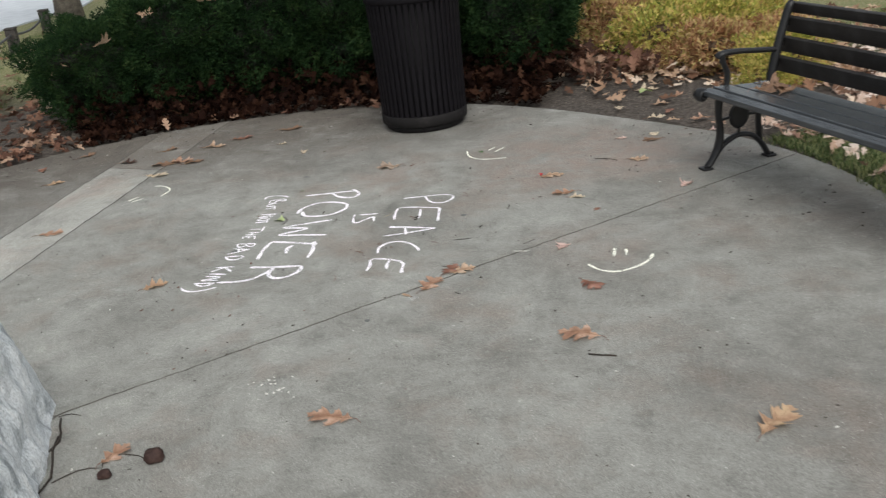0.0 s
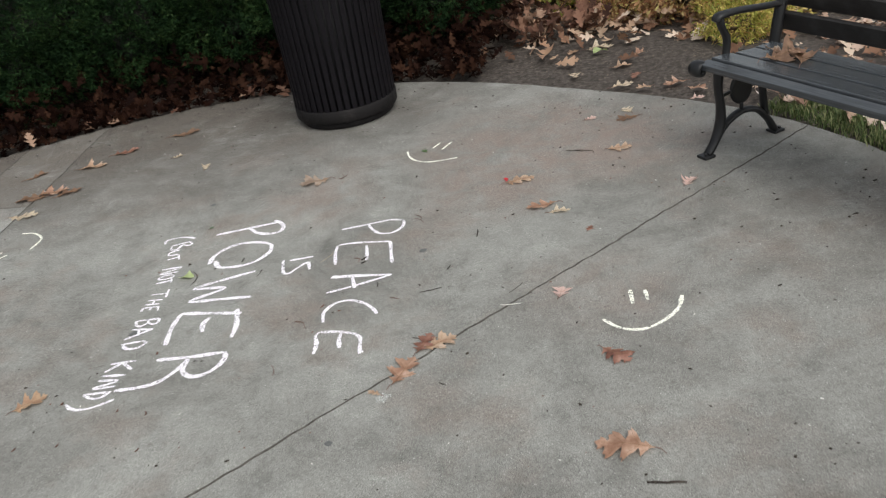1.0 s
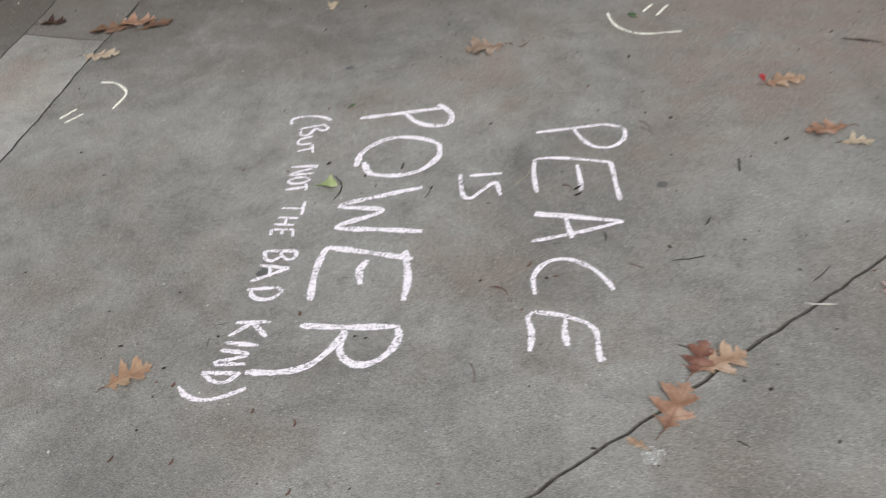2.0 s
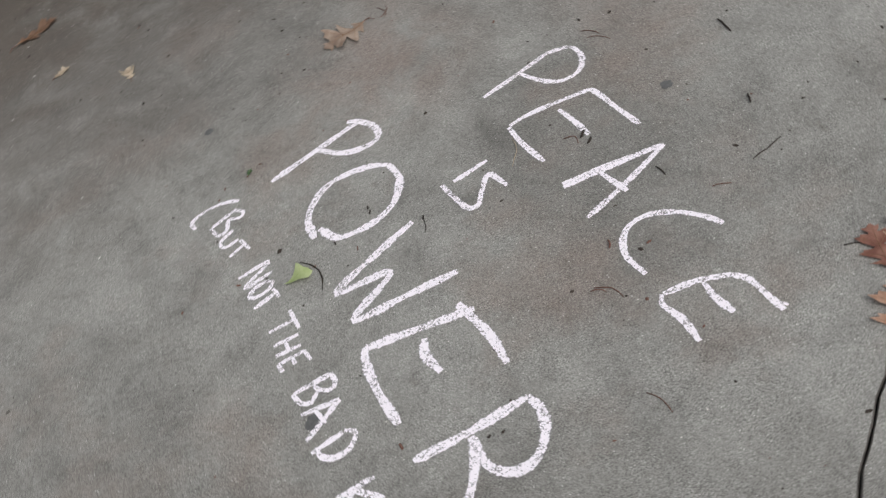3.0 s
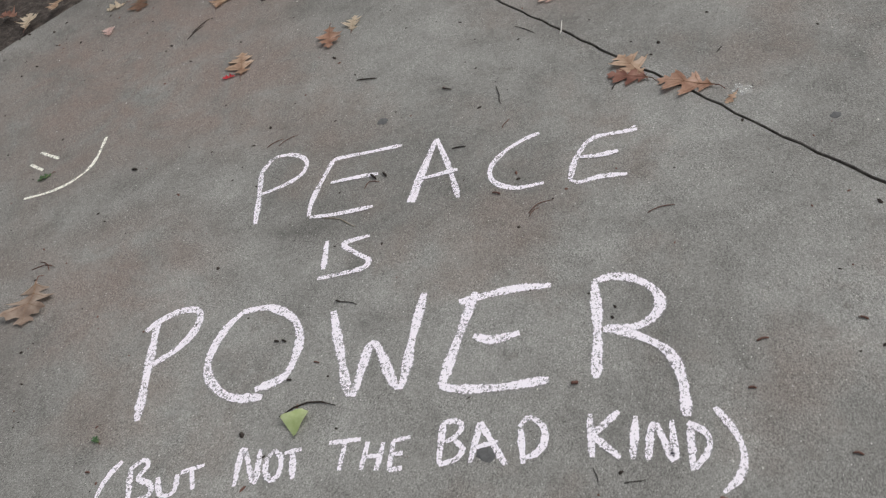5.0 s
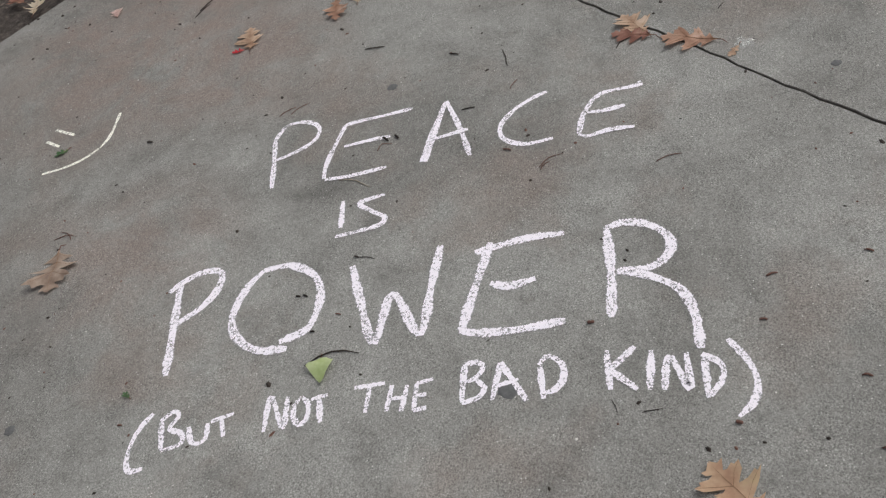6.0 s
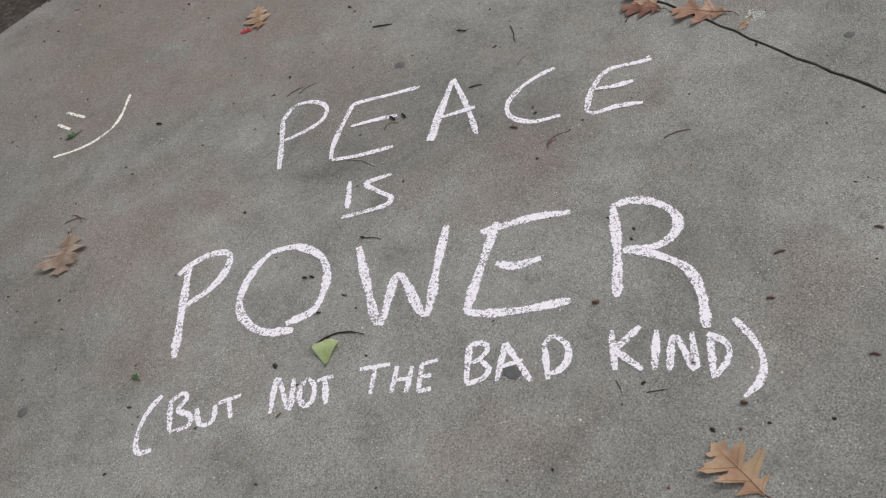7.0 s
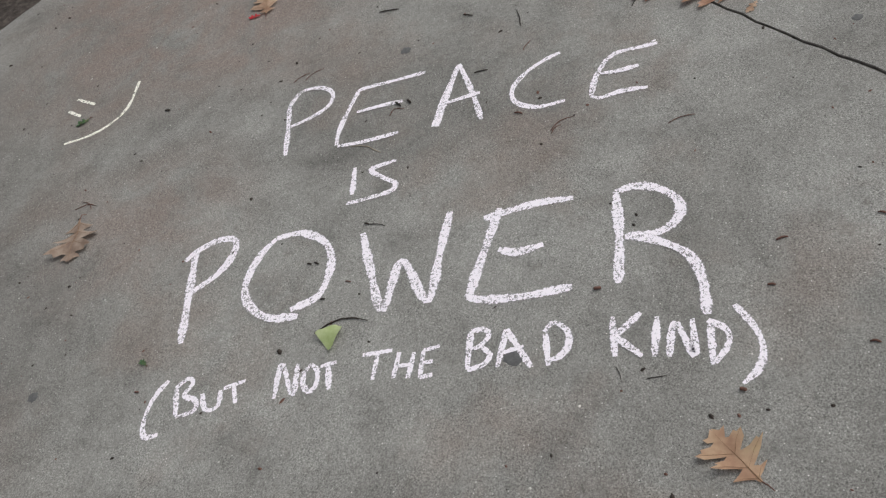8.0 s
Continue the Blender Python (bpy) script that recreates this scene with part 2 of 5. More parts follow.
def ground_material(name):
    """Dark bare soil round the pad, turning to thin autumn lawn farther out."""
    m, n, l, b = material(name, 0.95)
    p = place(n)
    soil = ramp(n, l, noise_tex(n, l, 30, 7, 0.7, p), [(0.30, (0.026, 0.021, 0.018)), (0.50, (0.078, 0.064, 0.054)), (0.70, (0.17, 0.143, 0.122))])
    lawn = ramp(n, l, noise_tex(n, l, 45, 6, 0.7, p), [(0.28, (0.07, 0.085, 0.03)), (0.48, (0.17, 0.19, 0.07)), (0.60, (0.33, 0.27, 0.17)), (0.8, (0.50, 0.41, 0.31))])
    d = n.new("ShaderNodeVectorMath")
    d.operation = "DISTANCE"
    l.new(p, d.inputs[0])
    d.inputs[1].default_value = (CX, CY, 0)
    away = n.new("ShaderNodeMapRange")
    away.inputs["From Min"].default_value, away.inputs["From Max"].default_value = 5.4, 6.8
    l.new(d.outputs["Value"], away.inputs["Value"])
    l.new(mix(n, l, away.outputs[0], soil, lawn), b.inputs["Base Color"])
    bump(n, l, b, noise_tex(n, l, 60, 6, 0.7, p), 0.9, 0.02)
    return m


def plain_rough(name, dark, light, scale, rough=0.9, depth=0.004):
    m, n, l, b = material(name, rough)
    p = n.new("ShaderNodeTexCoord").outputs["Object"]
    l.new(ramp(n, l, noise_tex(n, l, scale, 6, 0.65, p), [(0.3, dark), (0.7, light)]), b.inputs["Base Color"])
    bump(n, l, b, noise_tex(n, l, scale * 3, 5, 0.65, p), 0.6, depth)
    return m


CONCRETE = concrete("weathered_concrete", 0.285)
PALE = concrete("newer_pale_concrete", 0.365, 0.2)
PALE_STAINED = concrete("stained_pale_concrete", 0.335, 0.85)
JOINT_DIRT = plain_rough("soil_stained_edge", (0.05, 0.045, 0.040), (0.16, 0.148, 0.132), 40, 0.95)
GROUND = ground_material("soil_and_lawn")
CHALK_PINK = chalk("pinkish_white_chalk", (0.96, 0.915, 0.97))
CHALK_CREAM = chalk("cream_chalk", (0.96, 0.95, 0.84))
CHALK_FAINT = chalk("rubbed_out_chalk", (0.90, 0.92, 0.88), 0.09)
GRANITE = stone_material("rough_granite")
CAN_BLACK = painted_metal("black_coated_steel", (0.0055, 0.0046, 0.0062), 0.6, (0.014, 0.0125, 0.0145), 0.14)
CAN_BASE = painted_metal("scuffed_black_steel", (0.010, 0.009, 0.0092), 0.7, (0.034, 0.030, 0.029), 0.2)
LINER = plain_rough("dark_plastic_liner", (0.003, 0.003, 0.0035), (0.006, 0.006, 0.007), 8, 0.7)
IRON = painted_metal("black_cast_iron", (0.011, 0.011, 0.012), 0.42, (0.035, 0.035, 0.036))
# Grey seat boards, made lighter and bluer to paint in the sky's sheen.
SEAT_BOARD = board_material("grey_sky_sheen_board", (0.060, 0.066, 0.073), 0.27)
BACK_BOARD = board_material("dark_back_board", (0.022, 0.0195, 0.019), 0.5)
BARK = plain_rough("grey_bark", (0.05, 0.042, 0.035), (0.19, 0.165, 0.14), 14, 0.95, 0.02)
POST_WOOD = plain_rough("dark_post_wood", (0.02, 0.018, 0.017), (0.07, 0.06, 0.055), 12, 0.85)
RAIL_STEEL = plain_rough("grey_rail", (0.04, 0.042, 0.045), (0.09, 0.09, 0.095), 20, 0.6)
ROAD_MAT = plain_rough("pale_worn_asphalt", (0.50, 0.53, 0.57), (0.64, 0.67, 0.71), 3, 0.85)
TWIG = plain_rough("dark_twig", (0.018, 0.014, 0.011), (0.06, 0.045, 0.035), 40, 0.9)
TWIG_PALE = plain_rough("pale_twig", (0.30, 0.24, 0.17), (0.5, 0.43, 0.33), 40, 0.9)
TWIG_RED = plain_rough("red_brown_stalk", (0.11, 0.050, 0.038), (0.22, 0.12, 0.09), 60, 0.9)
RIB = plain_rough("leaf_rib", (0.22, 0.12, 0.06), (0.36, 0.22, 0.12), 50, 0.8)
WHITE_STICK = plain_rough("bleached_stick", (0.62, 0.6, 0.55), (0.8, 0.78, 0.72), 40, 0.8)
GUM = plain_rough("trodden_gum", (0.085, 0.088, 0.088), (0.15, 0.15, 0.148), 90, 0.8, 0.001)
GRIT = plain_rough("pale_grit", (0.55, 0.53, 0.49), (0.8, 0.78, 0.74), 60, 0.9)
SOIL_CRUMB = plain_rough("earth_crumbs", (0.05, 0.04, 0.032), (0.26, 0.21, 0.17), 50, 0.95)
YEW = leaf_material("yew_needles", [(0.24, (0.004, 0.010, 0.005)), (0.42, (0.012, 0.030, 0.012)), (0.58, (0.028, 0.060, 0.020)), (0.80, (0.075, 0.105, 0.036))], None, 0.22, 0.65, 0.12, 5.0, 0.08)
# Near-black colour paints the shade inside the dense green shrubs.
SHADE_CORE = plain_rough("inner_shade_core", (0.004, 0.005, 0.003), (0.014, 0.015, 0.009), 18, 0.95)
SHRUB_CORE = plain_rough("dry_inner_twigs", (0.06, 0.04, 0.025), (0.17, 0.11, 0.07), 30, 0.95)
SPIREA = leaf_material("yellow_shrub_leaves", [(0.24, (0.14, 0.19, 0.04)), (0.40, (0.42, 0.43, 0.09)), (0.54, (0.64, 0.55, 0.16)), (0.70, (0.55, 0.36, 0.15))], None, 0.45, 0.6, 0.35, 3.0)
SPIREA_BROWN = leaf_material("orange_brown_shrub_leaves", [(0.24, (0.20, 0.09, 0.05)), (0.42, (0.42, 0.22, 0.11)), (0.56, (0.58, 0.40, 0.20)), (0.74, (0.50, 0.46, 0.15))], None, 0.45, 0.6, 0.35, 3.0)
OLIVE = leaf_material("olive_green_leaves", [(0.15, (0.035, 0.055, 0.015)), (0.45, (0.08, 0.105, 0.03)), (0.7, (0.16, 0.18, 0.05)), (0.92, (0.32, 0.27, 0.08))], None, 0.8, 0.55, 0.3)
CROWN = leaf_material("thin_autumn_crown", [(0.2, (0.10, 0.10, 0.03)), (0.5, (0.25, 0.20, 0.06)), (0.8, (0.36, 0.22, 0.09))], None, 0.8, 0.6, 0.35)
LITTER = leaf_material("mixed_dead_leaves", [(0.14, (0.10, 0.050, 0.030)), (0.34, (0.24, 0.130, 0.080)), (0.52, (0.38, 0.23, 0.145)), (0.70, (0.52, 0.37, 0.26)), (0.92, (0.70, 0.58, 0.47))], None, 0.85, 0.75, 0.15)
LITTER_MID = leaf_material("rusty_dead_leaves", [(0.14, (0.045, 0.020, 0.013)), (0.40, (0.11, 0.050, 0.032)), (0.66, (0.22, 0.115, 0.075)), (0.93, (0.45, 0.31, 0.22))], None, 0.80, 0.8, 0.08)
LITTER_PALE = leaf_material("faded_dead_leaves", [(0.14, (0.24, 0.14, 0.10)), (0.40, (0.46, 0.31, 0.23)), (0.65, (0.62, 0.48, 0.40)), (0.92, (0.78, 0.68, 0.62))], None, 0.85, 0.75, 0.15)
# Rusty leaves with the overhanging hedge's shade put into their colour.
LITTER_SHADED = leaf_material("hedge_shaded_leaves", [(0.14, (0.005, 0.002, 0.0015)), (0.45, (0.015, 0.006, 0.004)), (0.72, (0.030, 0.013, 0.008)), (0.97, (0.065, 0.032, 0.019))], None, 0.70, 0.8, 0.05, 12, 0.06)
GRASS = leaf_material("grass_blades", [(0.2, (0.07, 0.11, 0.035)), (0.55, (0.15, 0.20, 0.075)), (0.85, (0.33, 0.33, 0.16))], None, 0.8, 0.6, 0.35)
LEAF = {
    "orange": leaf_material("orange_brown_leaf", [(0.26, (0.21, 0.108, 0.072)), (0.42, (0.38, 0.215, 0.145)), (0.56, (0.52, 0.325, 0.23)), (0.72, (0.70, 0.51, 0.41))], None, patch=18),
    "tan": leaf_material("tan_leaf", [(0.26, (0.30, 0.165, 0.11)), (0.42, (0.47, 0.31, 0.21)), (0.58, (0.63, 0.46, 0.33)), (0.72, (0.76, 0.62, 0.50))], None, patch=18),
    "gold": leaf_material("golden_tan_leaf", [(0.24, (0.34, 0.19, 0.125)), (0.42, (0.48, 0.30, 0.195)), (0.58, (0.60, 0.42, 0.275)), (0.74, (0.66, 0.53, 0.30))], None, patch=18),
    "brown": leaf_material("dull_brown_leaf", (0.15, 0.085, 0.055), (0.30, 0.19, 0.13)),
    "rust": leaf_material("rust_red_leaf", [(0.26, (0.12, 0.045, 0.034)), (0.45, (0.25, 0.115, 0.085)), (0.60, (0.38, 0.20, 0.15)), (0.75, (0.56, 0.38, 0.31))], None, patch=18),
    "pink": leaf_material("pale_pink_leaf", (0.62, 0.40, 0.35), (0.78, 0.60, 0.54)),
    "pale": leaf_material("bleached_leaf", (0.55, 0.44, 0.31), (0.75, 0.65, 0.50)),
    "dun": leaf_material("dun_brown_leaf", [(0.26, (0.20, 0.135, 0.105)), (0.45, (0.38, 0.285, 0.22)), (0.62, (0.53, 0.425, 0.34)), (0.76, (0.64, 0.55, 0.46))], None, patch=18),
    "dark": leaf_material("dark_rotten_leaf", (0.035, 0.018, 0.016), (0.085, 0.05, 0.042)),
    "green": leaf_material("pale_green_leaf", (0.38, 0.48, 0.19), (0.58, 0.66, 0.36)),
    "deep": leaf_material("deep_green_leaf", (0.05, 0.12, 0.05), (0.12, 0.22, 0.10)),
    "red": leaf_material("bright_red_scrap", (0.55, 0.02, 0.035), (0.75, 0.06, 0.08)),
}

# ---------------------------------------------------------------- ground, road
rng = np.random.default_rng(7)


def far_lines(near, step, far):
    a = list(np.arange(-near, near + step / 2, step))
    out = near
    grow = step
    while out < far:
        grow *= 1.6
        out += grow
        a = [-out] + a + [out]
    return np.array(a)


gx, gy = far_lines(9, 0.25, 900) + CX, far_lines(9, 0.25, 900) + CY
GX, GY = np.meshgrid(gx, gy)
away = np.hypot(GX - CX, GY - CY)
lump = 0.02 * np.sin(GX * 2.1 + 1) * np.sin(GY * 1.7) + 0.012 * np.sin(GX * 5.3) * np.sin(GY * 6.1 + 2)
GZ = -0.045 + np.clip((away - PAD - 0.15) / 0.5, 0, 1) * (0.035 + lump)
GZ[GY < 3.2] = -0.06
verts = np.stack([GX, GY, GZ], -1).reshape(-1, 3)
w = len(gx)
faces = [(j * w + i, j * w + i + 1, (j + 1) * w + i + 1, (j + 1) * w + i) for j in range(len(gy) - 1) for i in range(w - 1)]
ground = meshed("ground", verts, faces, GROUND, smooth=True)
tagged(ground, "dark bare soil turning to thin leaf-strewn autumn lawn", "ground", kind="structure")


def strip(name, line, wide, top, mat):
    """A paved strip along a line of points."""
    pts = [Vector((*p, 0)) for p in line]
    bm = bmesh.new()
    rows = []
    for n, p in enumerate(pts):
        along = (pts[min(n + 1, len(pts) - 1)] - pts[max(n - 1, 0)]).normalized()
        s = along.cross(Vector((0, 0, 1))) * wide / 2
        rows.append([bm.verts.new((q.x, q.y, z)) for q, z in ((p - s, top - 0.2), (p - s, top), (p + s, top), (p + s, top - 0.2))])
    for r0, r1 in zip(rows, rows[1:]):
        for k in range(3):
            bm.faces.new((r0[k], r0[k + 1], r1[k + 1], r1[k]))
    bmesh.ops.recalc_face_normals(bm, faces=bm.faces)
    return part(name, bm, mat)


tagged(strip("road", [(-60, -6), (-26, 2), (-16.5, 6.5), (-13.2, 10.2), (-14.2, 15.0), (-41.6, 74.2)], 7.0, 0.02, ROAD_MAT), "pale worn asphalt road beyond the lawn", "road", kind="structure")

# ---------------------------------------------------------------- pavement
JOINT_A, JOINT_B = Vector((-0.868, 2.346)), Vector((1.46, 4.86))
NEAR_A, NEAR_B = Vector((-2.10, 3.60)), Vector((-2.30, 5.60))
FAR_A, FAR_B = Vector((-2.52, 3.60)), Vector((-2.77, 5.60))


def clip_side(poly, a, b, keep):
    """The part of a polygon on one side (keep: +1 left, -1 right) of the line from a to b."""
    def side(p):
        return keep * ((b.x - a.x) * (p.y - a.y) - (b.y - a.y) * (p.x - a.x))
    out = []
    for p, q in zip(poly, poly[1:] + poly[:1]):
        sp, sq = side(p), side(q)
        if sp >= 0:
            out.append(p)
        if sp * sq < 0:
            out.append(p.lerp(q, sp / (sp - sq)))
    return out


def wander(p, k):
    """A slow sideways drift that keeps both lips of a cracked joint alike."""
    s = p.x * 1.3 + p.y
    return 0.006 * sin(s * 7 + k) + 0.005 * sin(s * 31 + 2 * k) + 0.004 * sin(s * 73 + k)


def slab(poly, mat, parent, gap=0.0008, label=""):
    """One cast slab: rough arrises, its top at the level of the pavement."""
    fine = []
    for p, q in zip(poly, poly[1:] + poly[:1]):
        k = max(1, int((q - p).length / 0.05))
        fine += [p.lerp(q, i / k) for i in range(k)]
    fine = [p + Vector((wander(p, 1), wander(p, 2))) * 0.55 for p in fine]
    area = sum(p.x * q.y - q.x * p.y for p, q in zip(fine, fine[1:] + fine[:1]))
    if area < 0:
        fine.reverse()
    normal = []
    for a, b, c in zip(fine[-1:] + fine[:-1], fine, fine[1:] + fine[:1]):
        t = (c - a).normalized()
        normal.append(Vector((-t.y, t.x)))
    chip = random.Random(len(fine))
    bm = bmesh.new()
    rings = []
    for inset, z in ((gap, -0.12), (gap, -0.008), (gap + 0.0013, -0.0018), (gap + 0.0034, 0.0)):
        rings.append([bm.verts.new((*(p + n * (inset + chip.random() * 0.0015 * (z > -0.01))), z)) for p, n in zip(fine, normal)])
    m = len(fine)
    for lo, up in zip(rings, rings[1:]):
        for k in range(m):
            bm.faces.new((lo[k], lo[(k + 1) % m], up[(k + 1) % m], up[k]))
    for f in bm.faces:
        f.material_index = 1
    top = bm.faces.new(rings[-1])
    bmesh.ops.triangulate(bm, faces=[top])
    ob = part("slab", bm, mat, parent, label)
    ob.data.materials.append(JOINT_DIRT)
    return ob


pavement = tagged(new("pavement"), "round grey concrete pad with chalk drawings and fallen leaves", "pavement", kind="structure")
def pad_radius(a):
    """The pad is not quite round: it bulges a little behind the bench and is flatter beyond it."""
    return PAD + 0.12 * max(0.0, cos((a - radians(18)) * 2.2)) * (abs(a - radians(18)) < 0.71) - 0.10 * math.exp(-((a - radians(57)) / 0.36) ** 2)


disc = [Vector((CX + pad_radius(2 * pi * k / 120) * cos(2 * pi * k / 120), CY + pad_radius(2 * pi * k / 120) * sin(2 * pi * k / 120))) for k in range(120)]
right_of_strip = clip_side(disc, NEAR_A, NEAR_B, -1)
main = clip_side(right_of_strip, JOINT_A, JOINT_B, 1)
slab(main, CONCRETE, pavement)
between = clip_side(clip_side(disc, NEAR_A, NEAR_B, 1), FAR_A, FAR_B, -1)
cut = Vector((-3.0, 5.42)), Vector((-2.0, 5.30))
slab(clip_side(between, cut[0], cut[1], -1), PALE, pavement, 0.0005, "paler patched strip of concrete")
slab(clip_side(between, cut[0], cut[1], 1), PALE_STAINED, pavement, 0.0004, "leaf-stained end of the paler strip")
slab(clip_side(disc, FAR_A, FAR_B, 1), CONCRETE, pavement, 0.0006)
side = clip_side(clip_side(right_of_strip, JOINT_A, JOINT_B, -1), Vector((JOINT_A.x - 0.004, 0.0)), Vector((JOINT_A.x - 0.004, 5.0)), 1)
slab(side, CONCRETE, pavement)
# the walk that joins the pad from the near side
arc = [p for p in disc if ((JOINT_B.x - JOINT_A.x) * (p.y - JOINT_A.y) - (JOINT_B.y - JOINT_A.y) * (p.x - JOINT_A.x)) < 0 and p.y > 3.2 and p.x > 1.0]
arc.sort(key=lambda p: p.y)
end = clip_side(disc, JOINT_A, JOINT_B, -1)
tip = max(end, key=lambda p: p.y)
walk_poly = [Vector((JOINT_A.x, JOINT_A.y)), Vector((JOINT_A.x, -6.0)), Vector((4.6, -6.0)), Vector((4.6, 1.0)), Vector((2.75, 2.5))] + arc + [tip]
slab(walk_poly, CONCRETE, pavement)

# ---------------------------------------------------------------- granite block
def granite_block():
    """A rock-faced granite block; its far corner stands where the joint ends."""
    r = random.Random(3)
    bm = bmesh.new()
    lx, ly, h = 0.62, 0.95, 0.53
    nx, ny, nz = 14, 20, 16
    grid = {}
    for i in range(nx + 1):
        for j in range(ny + 1):
            for k in range(nz + 1):
                if i in (0, nx) or j in (0, ny) or k in (0, nz):
                    x, y, z = -lx * i / nx, -ly * j / ny, h * k / nz
                    co = Vector((x, y, z))
                    n = noise.noise(co * 7.0) * 0.030 + noise.noise(co * 17.0) * 0.014 + noise.noise(co * 40.0) * 0.006
                    flare = 0.10 * (1 - z / h) - 0.04
                    out = Vector(((i == 0) - (i == nx), (j == 0) - (j == ny), 0))
                    co += out * (flare + n)
                    if k == nz:
                        co.z += noise.noise(co * 9.0) * 0.008
                        if i in (0, nx) or j in (0, ny):
                            co.z -= 0.012 + 0.01 * r.random()
                            co -= out * 0.012
                        chip = max(0.0, 0.16 - Vector((x, y, 0)).length) / 0.16
                        co.z -= chip * 0.055
                    grid[i, j, k] = bm.verts.new(co)
    def quad(a, b, c, d):
        bm.faces.new([grid[q] for q in (a, b, c, d)])
    for i in range(nx):
        for j in range(ny):
            quad((i, j, nz), (i + 1, j, nz), (i + 1, j + 1, nz), (i, j + 1, nz))
            quad((i, j, 0), (i, j + 1, 0), (i + 1, j + 1, 0), (i + 1, j, 0))
    for k in range(nz):
        for i in range(nx):
            for j in (0, ny):
                quad((i, j, k), (i + 1, j, k), (i + 1, j, k + 1), (i, j, k + 1))
        for j in range(ny):
            for i in (0, nx):
                quad((i, j, k), (i, j + 1, k), (i, j + 1, k + 1), (i, j, k + 1))
    bmesh.ops.recalc_face_normals(bm, faces=bm.faces)
    ob = part("granite_block", bm, GRANITE)
    ob.matrix_world = pose(-0.935, 2.33, -0.002, 0, 0, 33)
    return tagged(ob, "rough grey-white granite block with a chipped top corner", "stone block")


granite_block()


# ---------------------------------------------------------------- litter bin
def litter_bin(x, y):
    """A slatted steel bin: a solid foot and band, upright flat bars, a rim and a liner inside."""
    can = tagged(new("litter_bin"), "black slatted steel litter bin standing on the concrete", "litter bin")
    can.location = (x, y, 0)
    can.rotation_euler = (0, 0, 0.1)
    R, H = 0.318, 0.985

    def ring(name, rows, mat, label=""):
        bm = bmesh.new()
        loops = [[bm.verts.new((r * cos(2 * pi * k / 64), r * sin(2 * pi * k / 64), z)) for k in range(64)] for r, z in rows]
        for a, b in zip(loops, loops[1:]):
            for k in range(64):
                bm.faces.new((a[k], a[(k + 1) % 64], b[(k + 1) % 64], b[k]))
        ob = part(name, bm, mat, can, label)
        return smooth(ob)

    ring("foot", [(0.0, 0.002), (0.282, 0.002), (0.290, 0.010), (0.292, 0.052), (0.0, 0.052)], CAN_BASE)
    ring("lower_band", [(R - 0.016, 0.048), (R - 0.004, 0.046), (R + 0.001, 0.052), (R + 0.004, 0.118), (R, 0.123), (R - 0.016, 0.123)], CAN_BASE, "scuffed solid band")
    ring("rim", [(R - 0.006, H - 0.06), (R + 0.024, H - 0.06), (R + 0.030, H - 0.05), (R + 0.032, H - 0.012), (R + 0.024, H), (R - 0.01, H), (R - 0.014, H - 0.05)], CAN_BLACK)
    ring("liner", [(0.0, 0.06), (0.285, 0.06), (0.292, H - 0.05), (0.284, H - 0.05), (0.275, 0.08), (0.0, 0.08)], LINER, "dark plastic liner")
    bm = bmesh.new()
    for n in range(6):
        a, b = n / 6, (n + 1) / 6
        rows = []
        for t in (a, b):
            z = 0.10 + t * (H - 0.13)
            rr = R + 0.020 * t ** 2
            rows.append([bm.verts.new((rr + dx, dy, z)) for dx, dy in ((-0.010, -0.0155), (-0.003, -0.0155), (0.0, -0.012), (0.0, 0.012), (-0.003, 0.0155), (-0.010, 0.0155))])
        for k in range(6):
            bm.faces.new((rows[0][k], rows[0][(k + 1) % 6], rows[1][(k + 1) % 6], rows[1][k]))
    bmesh.ops.remove_doubles(bm, verts=bm.verts, dist=0.0001)
    slat = part("slat", bm, CAN_BLACK, can)
    count = 46
    for k in range(1, count):
        s = new("slat", slat.data)
        s.parent = can
        s.rotation_euler = (0, 0, 2 * pi * k / count)
    return can


litter_bin(-0.596, 6.352)


